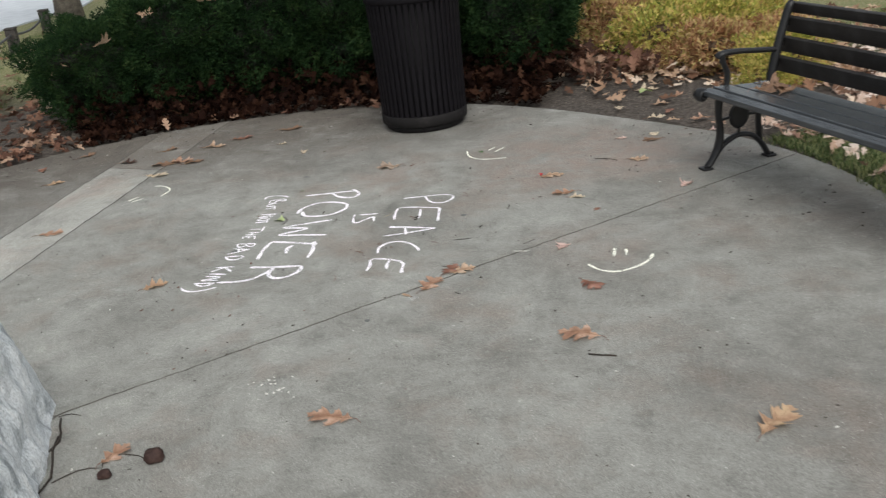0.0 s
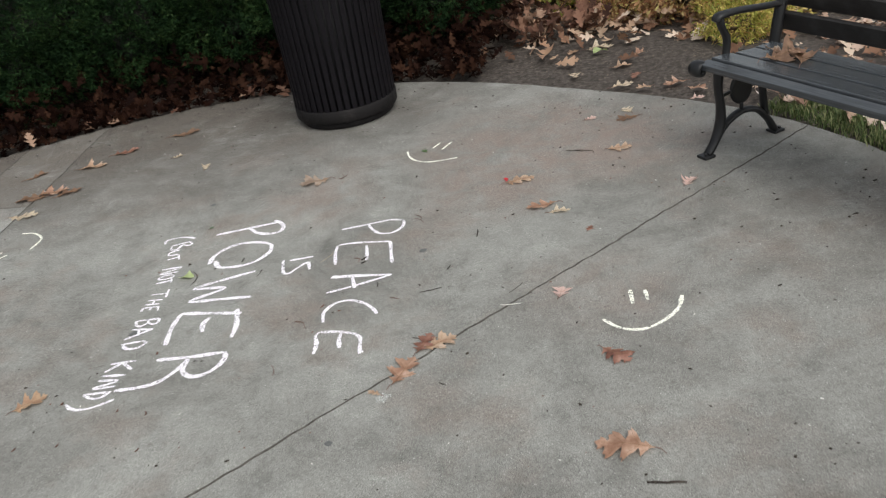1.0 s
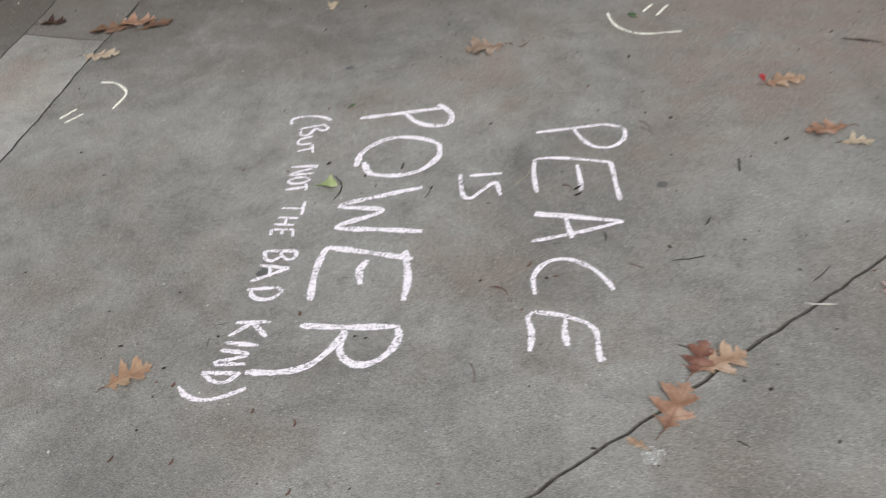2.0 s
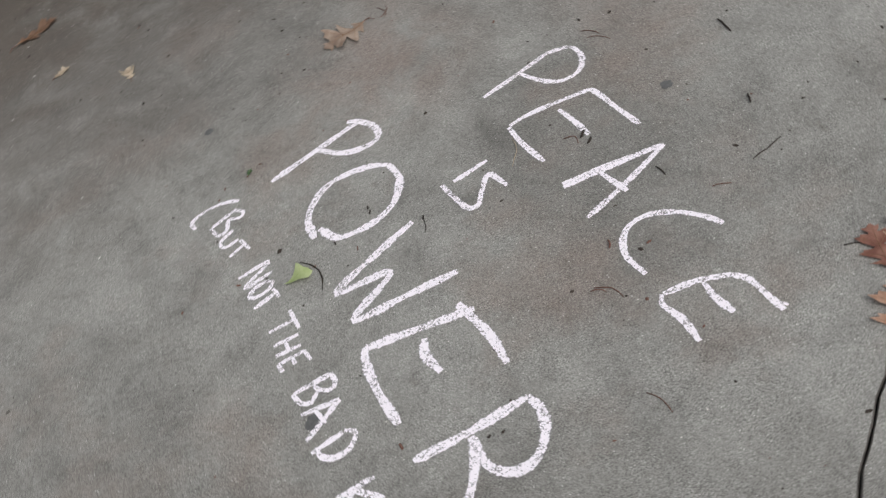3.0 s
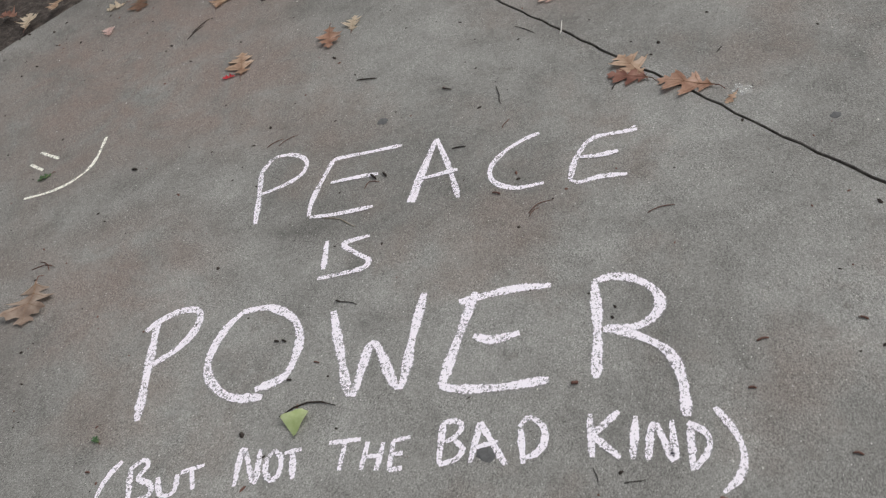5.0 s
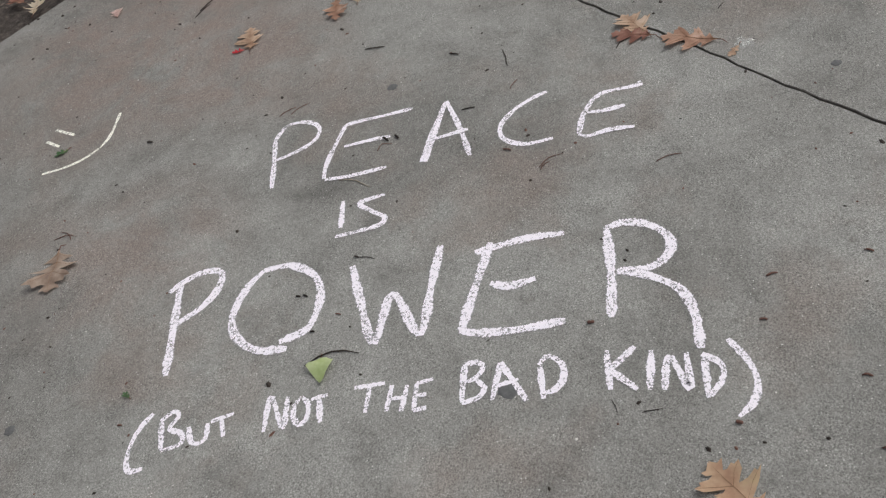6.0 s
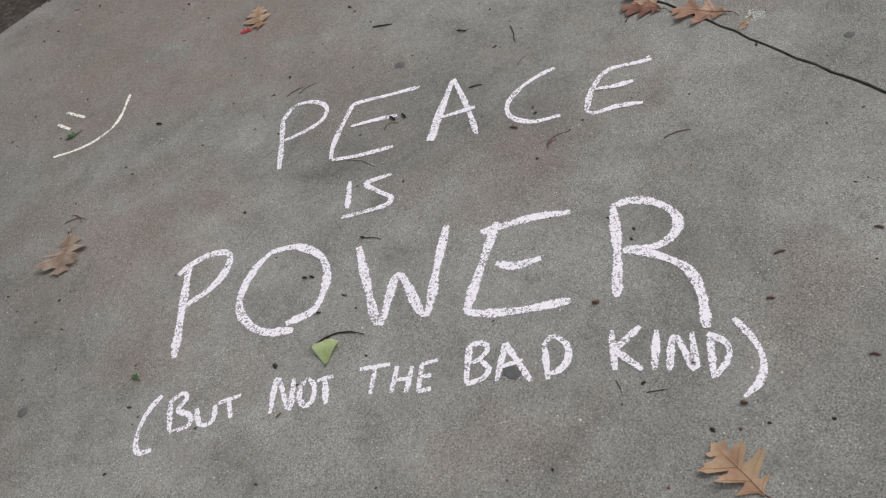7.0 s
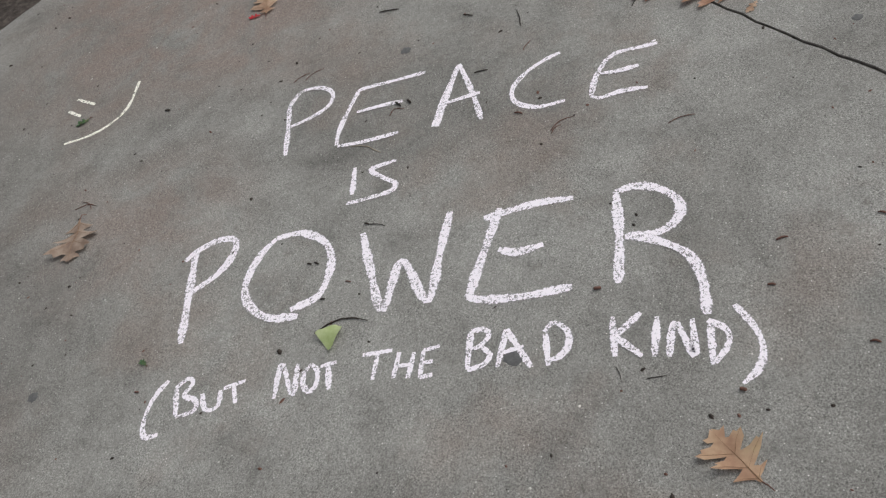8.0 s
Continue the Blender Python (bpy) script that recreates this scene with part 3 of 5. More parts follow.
# ---------------------------------------------------------------- bench
def bench():
    """A park bench: cast-iron ends with an oval medallion, boards for seat and back. x along it, y to its back."""
    b = tagged(new("park_bench"), "park bench with black cast-iron ends and dark grey boards", "bench")
    length = 1.72

    def end(x, name):
        e = new(name)
        e.parent = b
        e.location = (x, 0, 0)

        def iron(part_name, points, radii, flat=1.5, steps=6):
            bm = bmesh.new()
            line = curve_through([(0, y, z) for y, z in points], steps)
            if isinstance(radii, (list, tuple)):
                radii = [float(v) for v in np.interp(np.linspace(0, 1, len(line)), np.linspace(0, 1, len(radii)), radii)]
            tube(bm, line, radii, 10, flat)
            return smooth(part(part_name, bm, IRON, e))

        iron("front_leg", [(-0.005, 0.012), (0.035, 0.06), (0.070, 0.13), (0.078, 0.22), (0.066, 0.32), (0.072, 0.415)], [0.016, 0.017, 0.021, 0.018, 0.017, 0.020])
        iron("arch", [(0.052, 0.085), (0.11, 0.135), (0.20, 0.168), (0.29, 0.150), (0.36, 0.085), (0.405, 0.012)], [0.016, 0.015, 0.015, 0.015, 0.016, 0.017])
        iron("back_leg", [(0.345, 0.115), (0.335, 0.20), (0.330, 0.30), (0.345, 0.415)], [0.016, 0.015, 0.016, 0.019])
        iron("seat_rail", [(-0.050, 0.425), (0.02, 0.437), (0.20, 0.418), (0.36, 0.408), (0.44, 0.425)], [0.017, 0.017, 0.015, 0.015, 0.016], 1.3)
        iron("arm_post", [(0.100, 0.43), (0.118, 0.48), (0.120, 0.54), (0.092, 0.60), (0.085, 0.640)], [0.014, 0.014, 0.015, 0.015, 0.016])
        iron("arm_rail", [(0.060, 0.628), (0.085, 0.648), (0.20, 0.645), (0.32, 0.630), (0.44, 0.618)], [0.014, 0.017, 0.015, 0.015, 0.014], 1.7)
        iron("upright", [(0.400, 0.415), (0.420, 0.52), (0.455, 0.66), (0.500, 0.80), (0.515, 0.845), (0.535, 0.865)], [0.023, 0.023, 0.022, 0.021, 0.021, 0.016], 1.25)
        scroll = [(-0.045 + 0.036 * (1 - t / 14) * cos(0.6 + t * 0.5), 0.434 + 0.036 * (1 - t / 14) * sin(0.6 + t * 0.5)) for t in range(13)]
        iron("scroll", scroll, 0.014, 2.9, 2)
        for y, k in ((-0.005, 1), (0.405, -1)):
            bm = bmesh.new()
            box(bm, 0, y - 0.008 * k, 0.007, 0.062, 0.062, 0.014, 0.004)
            pad = part("foot_pad", bm, IRON, e)
            bm = bmesh.new()
            bmesh.ops.create_cone(bm, cap_ends=True, segments=6, radius1=0.009, radius2=0.008, depth=0.012, matrix=Matrix.Translation((0.012, y - 0.02 * k, 0.019)))
            part("bolt", bm, IRON, pad)
        bm = bmesh.new()
        rows = [(0.0, -0.008), (0.80, -0.008), (1.0, -0.004), (1.0, 0.004), (0.80, 0.008), (0.62, 0.006), (0.0, 0.006)]
        loops = [[bm.verts.new((x0, 0.202 + 0.066 * r * cos(2 * pi * k / 28), 0.282 + 0.076 * r * sin(2 * pi * k / 28))) for k in range(28)] for r, x0 in rows]
        for p, q in zip(loops, loops[1:]):
            for k in range(28):
                bm.faces.new((p[k], p[(k + 1) % 28], q[(k + 1) % 28], q[k]))
        bmesh.ops.remove_doubles(bm, verts=bm.verts, dist=0.0002)
        smooth(part("medallion", bm, IRON, e, "oval cast medallion"))
        for name2, a, c in (("strut", (0.075, 0.272), (0.140, 0.280)), ("strut", (0.264, 0.280), (0.332, 0.275)), ("strut", (0.202, 0.165), (0.202, 0.212)), ("strut", (0.202, 0.352), (0.202, 0.415))):
            iron(name2, [a, ((a[0] + c[0]) / 2, (a[1] + c[1]) / 2), c], 0.009, 1.0, 2)
        return e

    end(0.0, "end_frame")
    end(length, "end_frame")

    def board(name, y, z, wide, thick, tilt, mat, over=0.045):
        bm = bmesh.new()
        box(bm, 0, 0, 0, length + 2 * over, wide, thick, 0.006)
        o = part(name, bm, mat, b)
        o.matrix_local = pose(length / 2, y, z, tilt, 0, 0)
        for x in (0.0, length):
            bm = bmesh.new()
            bmesh.ops.create_uvsphere(bm, u_segments=10, v_segments=6, radius=0.008, matrix=Matrix.Translation((x - length / 2, 0, thick / 2)) @ Matrix.Diagonal((1, 1, 0.4, 1)))
            part("bolt_head", bm, IRON, o)
        return o

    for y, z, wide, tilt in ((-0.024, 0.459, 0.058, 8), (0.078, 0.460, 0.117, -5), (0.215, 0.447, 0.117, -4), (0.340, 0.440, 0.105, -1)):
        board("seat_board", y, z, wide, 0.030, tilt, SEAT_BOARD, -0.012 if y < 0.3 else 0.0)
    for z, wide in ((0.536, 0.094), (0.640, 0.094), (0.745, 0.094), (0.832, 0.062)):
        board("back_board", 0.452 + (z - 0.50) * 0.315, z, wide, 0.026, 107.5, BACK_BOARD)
    b.matrix_world = pose(1.464, 5.139, 0.0, 0, 0, -55.5)
    return b


bench()


# ---------------------------------------------------------------- leaves
def oak_leaf_shape(r, size, curl, wave, wide=1.0):
    """Points and faces of one pointed-lobed oak leaf, stalk at the origin, tip along x."""
    # along the blade: where the edge lies (along, out) and the spine point that it hangs from
    outline = [(0.0, 0.012, 0.0), (0.07, 0.030, 0.06), (0.13, 0.11, 0.10), (0.20, 0.235, 0.14), (0.215, 0.13, 0.18), (0.25, 0.075, 0.22), (0.30, 0.17, 0.25), (0.37, 0.30, 0.28), (0.47, 0.44, 0.32), (0.465, 0.33, 0.36), (0.515, 0.335, 0.39), (0.49, 0.20, 0.43), (0.515, 0.095, 0.47), (0.58, 0.19, 0.51), (0.66, 0.29, 0.55), (0.78, 0.385, 0.59), (0.765, 0.27, 0.64), (0.825, 0.25, 0.68), (0.79, 0.13, 0.72), (0.81, 0.075, 0.77), (0.865, 0.14, 0.81), (0.93, 0.175, 0.86), (0.915, 0.09, 0.90), (1.0, 0.008, 0.965)]
    sides = []
    for s in (1, -1):
        k, slide = r.uniform(0.85, 1.12), r.uniform(-0.035, 0.035)
        lobe = {n: r.uniform(0.72, 1.12) for n in range(4)}
        row = []
        for n, (x, w, _) in enumerate(outline):
            grow = lobe[0 if n < 5 else 1 if n < 12 else 2 if n < 19 else 3]
            row.append((x + slide * min(1, 4 * x * (1 - x)) + r.uniform(-0.012, 0.012) * (0 < x < 1), s * w * wide * k * grow * r.uniform(0.94, 1.06)))
        sides.append(row)
    twist, droop, ph = r.uniform(-0.35, 0.35), r.uniform(-0.3, 0.6), r.uniform(0, 6)
    bend = max(0.05, curl)
    verts, faces = [], []
    for n, (_, _, spine) in enumerate(outline):
        row = [(sides[1][n][0] + 0.0, sides[1][n][1]), ((sides[1][n][0] + spine) / 2, sides[1][n][1] * 0.5), (spine, 0.0), ((sides[0][n][0] + spine) / 2, sides[0][n][1] * 0.5), (sides[0][n][0], sides[0][n][1])]
        for px_, py_ in row:
            roll = py_ * bend * (1 + 0.5 * sin(px_ * 5 + ph))
            z = py_ * tan(min(1.2, abs(roll)) / 2) * (1 if py_ > 0 else -1) + wave * 0.035 * sin(px_ * 9 + ph) * (0.3 + abs(py_) * 2.2) + twist * py_ * (px_ - 0.4) * 0.35 * wave + droop * 0.12 * wave * (px_ - 0.45) ** 2
            verts.append((px_ * size, py_ * size * (1 - 0.12 * min(2.0, roll * roll)), z * size))
    for n in range(len(outline) - 1):
        for k in range(4):
            a = n * 5 + k
            faces.append((a, a + 1, a + 6, a + 5))
    return verts, faces


def oak_leaf(x, y, size, turn, tone, label, curl=0.5, wave=1.0, z=0.0, tip=0.0, seed=0, wide=1.0, flip=False):
    r = random.Random(seed * 77 + int(x * 1000) + int(y * 313))
    verts, faces = oak_leaf_shape(r, size, curl, wave, wide)
    if flip:
        verts = [(a, b, -c) for a, b, c in verts]
    m = Euler((radians(tip), 0, radians(turn))).to_matrix()
    pts = [m @ Vector((a - size * 0.5, b, c)) for a, b, c in verts]
    low = min(p.z for p in pts)
    pts = [p - Vector((0, 0, low - 0.0025)) for p in pts]
    ob = meshed("oak_leaf", pts, faces, LEAF[tone], smooth=True)
    ob.location = (x, y, z)
    tagged(ob, label, "leaf", "fallen leaves")
    a = pts[2]
    back = m @ Vector((-1, r.uniform(-0.4, 0.4), 0))
    bm = bmesh.new()
    tube(bm, [a, a + back * size * 0.09 + Vector((0, 0, 0.003)), Vector((a.x + back.x * size * 0.19, a.y + back.y * size * 0.19, 0.003))], [0.0016, 0.0013, 0.0011], 5)
    part("stalk", bm, TWIG_RED, ob)
    rib = [pts[n * 5 + 2] + Vector((0, 0, 0.0012)) for n in range(0, len(pts) // 5, 2)]
    bm = bmesh.new()
    tube(bm, rib, [0.0009 * (1 - 0.8 * k / len(rib)) * (size / 0.16) for k in range(len(rib))], 4)
    for n in (3, 8, 15):
        for side in (0, 4):
            tube(bm, [pts[(n - 2) * 5 + 2] + Vector((0, 0, 0.001)), pts[n * 5 + (1 if side == 0 else 3)] + Vector((0, 0, 0.001)), pts[n * 5 + side] + Vector((0, 0, 0.0006))], [0.0005 * size / 0.16, 0.0004 * size / 0.16, 0.0002 * size / 0.16], 4)
    part("midrib", bm, RIB, ob, "raised leaf veins")
    return ob


ON = "lying on the concrete"
for x, y, size, turn, tone, words, curl, wave, wide in (
    (0.21, 2.45, 0.185, 175, "orange", "orange-brown oak leaf with curled lobes", 0.9, 1.2, 0.9),
    (1.00, 3.11, 0.175, 170, "orange", "orange-tan oak leaf with ragged lobes", 0.5, 1.2, 0.9),
    (1.70, 2.59, 0.20, 60, "gold", "golden-tan oak leaf with a raised edge", 1.4, 2.0, 0.9),
    (0.99, 3.565, 0.125, -43, "rust", "small reddish oak leaf", 0.5, 1.0, 1.1),
    (0.372, 3.70, 0.135, 35, "tan", "pale tan oak leaf over a joint", 0.6, 1.2, 1.0),
    (0.315, 3.705, 0.125, 75, "rust", "dark rust oak leaf tucked under another", 0.2, 0.6, 1.0),
    (0.268, 3.545, 0.165, 72, "orange", "orange-brown oak leaf over a joint", 0.7, 1.1, 0.95),
    (-1.134, 3.458, 0.130, 42, "gold", "golden-brown oak leaf with deep lobes", 1.0, 1.7, 1.25),
    (0.575, 5.055, 0.150, 20, "tan", "pale tan oak leaf with a red scrap", 0.5, 1.0, 1.0),
    (0.690, 4.755, 0.145, 195, "orange", "curled orange-brown oak leaf", 2.2, 1.8, 0.9),
    (0.775, 4.690, 0.100, 10, "pale", "small bleached oak leaf", 1.0, 1.4, 1.0),
    (1.060, 5.345, 0.125, 5, "tan", "small pale tan oak leaf", 0.8, 1.2, 1.0),
    (1.115, 5.870, 0.090, 120, "pale", "small bleached leaf", 0.8, 1.2, 1.0),
    (1.110, 5.750, 0.130, 200, "brown", "dull brown leaf", 0.6, 1.0, 0.9),
    (-0.532, 5.280, 0.165, 195, "dun", "dun brown oak leaf with curled edges", 0.8, 2.0, 1.3),
    (-2.310, 5.430, 0.20, 190, "brown", "dull brown oak leaf in a small heap", 1.2, 1.6, 0.9),
    (-2.200, 5.500, 0.19, 20, "orange", "orange-brown oak leaf in a small heap", 1.4, 1.8, 0.9),
    (-2.090, 5.480, 0.16, 40, "brown", "dull brown oak leaf beside a small heap", 1.0, 1.6, 0.9),
    (-2.210, 5.190, 0.17, 10, "pale", "bleached tan oak leaf on the joint", 0.7, 1.3, 0.9),
    (-2.130, 5.860, 0.18, 15, "tan", "tan oak leaf curled upwards", 1.8, 1.8, 0.8),
    (-2.480, 5.800, 0.15, 50, "brown", "curled dark brown leaf", 2.2, 1.6, 0.7),
    (-2.270, 4.120, 0.16, 20, "orange", "faded orange leaf on the paler strip", 0.6, 1.0, 0.9),
    (-1.690, 6.290, 0.20, 25, "brown", "brown oak leaf by the pad edge", 1.2, 1.4, 0.8),
    (-2.000, 6.060, 0.17, 30, "rust", "rust-brown oak leaf by the pad edge", 1.2, 1.4, 0.8),
    (-1.300, 5.667, 0.085, 100, "pale", "small bleached curled leaf", 1.8, 1.6, 1.0),
    (-1.573, 5.888, 0.070, 30, "pale", "small bleached curled leaf", 1.8, 1.6, 1.0),
    (-2.950, 5.050, 0.14, 40, "gold", "golden-tan leaf", 0.8, 1.2, 0.9),
    (-2.650, 5.500, 0.14, 10, "dark", "dark curled leaf", 1.8, 1.8, 0.8),
    (-3.150, 5.700, 0.15, 70, "brown", "dull brown leaf", 1.0, 1.4, 0.9),
    (-3.300, 5.350, 0.12, 130, "rust", "rust-brown leaf", 1.0, 1.4, 0.9),
    (-0.467, 2.145, 0.135, 75, "orange", "orange-brown oak leaf caught on a twig", 1.2, 1.6, 0.9),
    (0.823, 6.623, 0.104, 100, "pale", "bleached tan oak leaf on the dark soil", 0.8, 1.4, 0.95),
    (1.117, 6.709, 0.128, 15, "tan", "tan oak leaf on the dark soil", 1.2, 1.6, 0.9),
    (1.187, 6.486, 0.112, 70, "rust", "reddish oak leaf on the dark soil", 1.4, 1.8, 0.95),
    (1.105, 6.330, 0.144, 20, "pale", "bleached oak leaf on the soil by the pad edge", 1.2, 1.8, 0.9),
    (1.225, 6.255, 0.096, 190, "tan", "small tan oak leaf on the soil by the pad edge", 1.4, 1.6, 0.95),
    (1.400, 6.270, 0.144, 200, "orange", "orange-brown oak leaf on the soil by the pad edge", 1.5, 1.8, 0.95),
    (1.520, 6.140, 0.120, -30, "orange", "orange-brown curled oak leaf on the soil by the bench", 1.6, 1.8, 0.95),
    (1.250, 6.945, 0.152, 30, "orange", "orange-brown oak leaf on the soil before the shrubs", 1.2, 1.8, 0.95),
    (0.985, 7.160, 0.192, 10, "pale", "large bleached oak leaf on the soil before the shrubs", 1.6, 2.0, 0.95),
    (0.800, 7.120, 0.104, 60, "gold", "golden leaf on the soil before the shrubs", 1.2, 1.6, 0.95),
    (1.500, 5.985, 0.080, 10, "pink", "small pink leaf on the soil by the pad edge", 1.0, 1.4, 1.3),
    (0.797, 3.994, 0.080, 80, "pink", "small pale pink leaf", 0.8, 1.0, 1.5),
    (1.352, 4.880, 0.090, 60, "pink", "small pale pink curled leaf", 1.6, 1.4, 1.4),
    (0.185, 3.425, 0.060, 150, "tan", "narrow orange leaf scrap by a joint", 0.8, 0.6, 0.6),
    (0.915, 5.800, 0.075, 30, "pink", "small pink-tan leaf", 0.8, 1.0, 1.2),
    (0.905, 4.500, 0.050, 70, "rust", "small reddish leaf scrap over a joint", 0.8, 1.0, 0.9),
    (0.020, 5.568, 0.055, 130, "deep", "small deep green leaf scrap", 1.6, 1.4, 0.9),
    (0.505, 5.080, 0.050, 100, "red", "bright red leaf scrap", 2.0, 1.4, 0.7),
    (-0.945, 4.83, 0.030, 60, "deep", "tiny green leaf scrap", 1.6, 1.4, 0.9),
):
    soil = "soil" in words
    oak_leaf(x, y, size, turn, tone, words if soil else words + " " + ON, curl, wave, -0.012 if soil else 0.0, 0, 1, wide, flip=curl < 0.55)


def crumpled_leaf(x, y, size, seed):
    """A rotten leaf shrivelled to a lump."""
    bm = bmesh.new()
    bmesh.ops.create_icosphere(bm, subdivisions=3, radius=1.0)
    off = Vector((seed * 3.1, 0, 0))
    for v in bm.verts:
        v.co *= 1 + 0.35 * noise.noise(v.co * 1.6 + off) + 0.16 * abs(noise.noise(v.co * 4.0 + off))
        v.co = Vector((v.co.x, v.co.y * 0.85, max(-0.5, v.co.z * 0.62))) * size
    low = min(v.co.z for v in bm.verts)
    bmesh.ops.translate(bm, verts=bm.verts, vec=(0, 0, -low))
    ob = smooth(part("crumpled_leaf", bm, LEAF["dark"]))
    ob.location = (x, y, 0.001)
    return tagged(ob, "dark shrivelled leaf lying near the stone block", "leaf", "fallen leaves")


crumpled_leaf(-0.305, 2.135, 0.036, 1)
crumpled_leaf(-0.425, 2.025, 0.024, 2)


def round_leaf(x, y, size, turn, tone, label, torn=False):
    """A broad entire leaf with a short point, or a torn-off half of one."""
    verts, faces = [], []
    for n in range(9):
        s = n / 8
        w = 0.40 * (sin(pi * s ** 0.8) ** 0.75) if 0 < n < 8 else 0.012
        if torn:
            w = 0.24 + 0.30 * s + 0.03 * sin(9 * s)
        for k in (-1, -0.5, 0, 0.5, 1):
            verts.append(((s - 0.5 + (0.16 * k * s if torn else 0)) * size, k * w * size, 0.004 + size * (0.35 * (k * w) ** 2 * 2 + 0.10 * sin(s * 4 + k))))
    low = min(v[2] for v in verts)
    m = Euler((0, 0, radians(turn))).to_matrix()
    verts = [m @ Vector((a, b, c - low + 0.0025)) for a, b, c in verts]
    faces = [(n * 5 + k, n * 5 + k + 1, n * 5 + k + 6, n * 5 + k + 5) for n in range(8) for k in range(4)]
    ob = meshed("green_leaf", verts, faces, LEAF[tone], smooth=True)
    ob.location = (x, y, 0)
    return tagged(ob, label, "leaf", "fallen leaves")


round_leaf(-0.870, 4.338, 0.056, 153, "green", "pale green torn leaf lying beside a dark twig", True)
round_leaf(0.985, 7.02, 0.10, 20, "green", "pale green leaf on the dark soil before the shrubs")

# crumpled leaf on the bench seat
seat = pose(1.464, 5.139, 0, 0, 0, -55.5)
for dx, dy, sz, turn, tone in ((0.25, 0.22, 0.20, 20, "brown"), (0.32, 0.24, 0.18, 80, "brown"), (0.20, 0.25, 0.17, 140, "dun")):
    p = seat @ Vector((dx, dy, 0.462))
    oak_leaf(p.x, p.y, sz, turn, tone, "crumpled dry oak leaf resting on the bench seat", 1.8, 3.0, p.z, 14, 4, 1.0)


# ---------------------------------------------------------------- chalk drawing
def chalk_stroke(points, width, seed):
    """A band of chalk along a hand-drawn line, wavering in width: points, faces and how far across each point lies."""
    r = random.Random(seed)
    line = curve_through([(x, y, 0) for x, y in points], 10) if len(points) > 2 else [Vector((*points[0], 0)).lerp(Vector((*points[1], 0)), k / 12) for k in range(13)]
    long = sum((b - a).length for a, b in zip(line, line[1:]))
    step = max(2, int(long / 0.008))
    dense = []
    cum = [0.0]
    for a, b in zip(line, line[1:]):
        cum.append(cum[-1] + (b - a).length)
    for k in range(step + 1):
        s = long * k / step
        i = max(0, min(len(line) - 2, int(np.searchsorted(cum, s, side="right")) - 1))
        span = max(1e-6, cum[i + 1] - cum[i])
        dense.append(line[i].lerp(line[i + 1], (s - cum[i]) / span))
    verts, faces, across = [], [], []
    for k, p in enumerate(dense):
        t = (dense[min(k + 1, step)] - dense[max(k - 1, 0)]).normalized()
        n = Vector((-t.y, t.x, 0))
        taper = min(1.0, 0.70 + 0.12 * k, 0.70 + 0.12 * (step - k))
        w = width * taper * (1.06 + 0.16 * sin(k * 0.37 + seed) + r.uniform(-0.10, 0.10))
        for u in (-0.62, -0.2, 0.2, 0.62):
            verts.append(p + n * (u * w) + Vector((0, 0, 0.0014)))
            across.append(u / 1.24 + 0.5)
    for k in range(step):
        for j in range(3):
            a = k * 4 + j
            faces.append((a, a + 1, a + 5, a + 4))
    return verts, faces, across


def chalk_part(name, strokes, width, mat, parent, label="", seed=0):
    verts, faces, across = [], [], []
    for n, s in enumerate(strokes):
        v, f, a = chalk_stroke(s, width, seed * 13 + n)
        faces += [tuple(i + len(verts) for i in q) for q in f]
        verts += [p + Vector((0, 0, 0.0004 * n)) for p in v]
        across += a
    ob = meshed(name, verts, faces, mat, parent, label)
    uv = ob.data.uv_layers.new(name="across")
    for loop in ob.data.loops:
        uv.data[loop.index].uv = (across[loop.vertex_index], 0.5)
    return ob


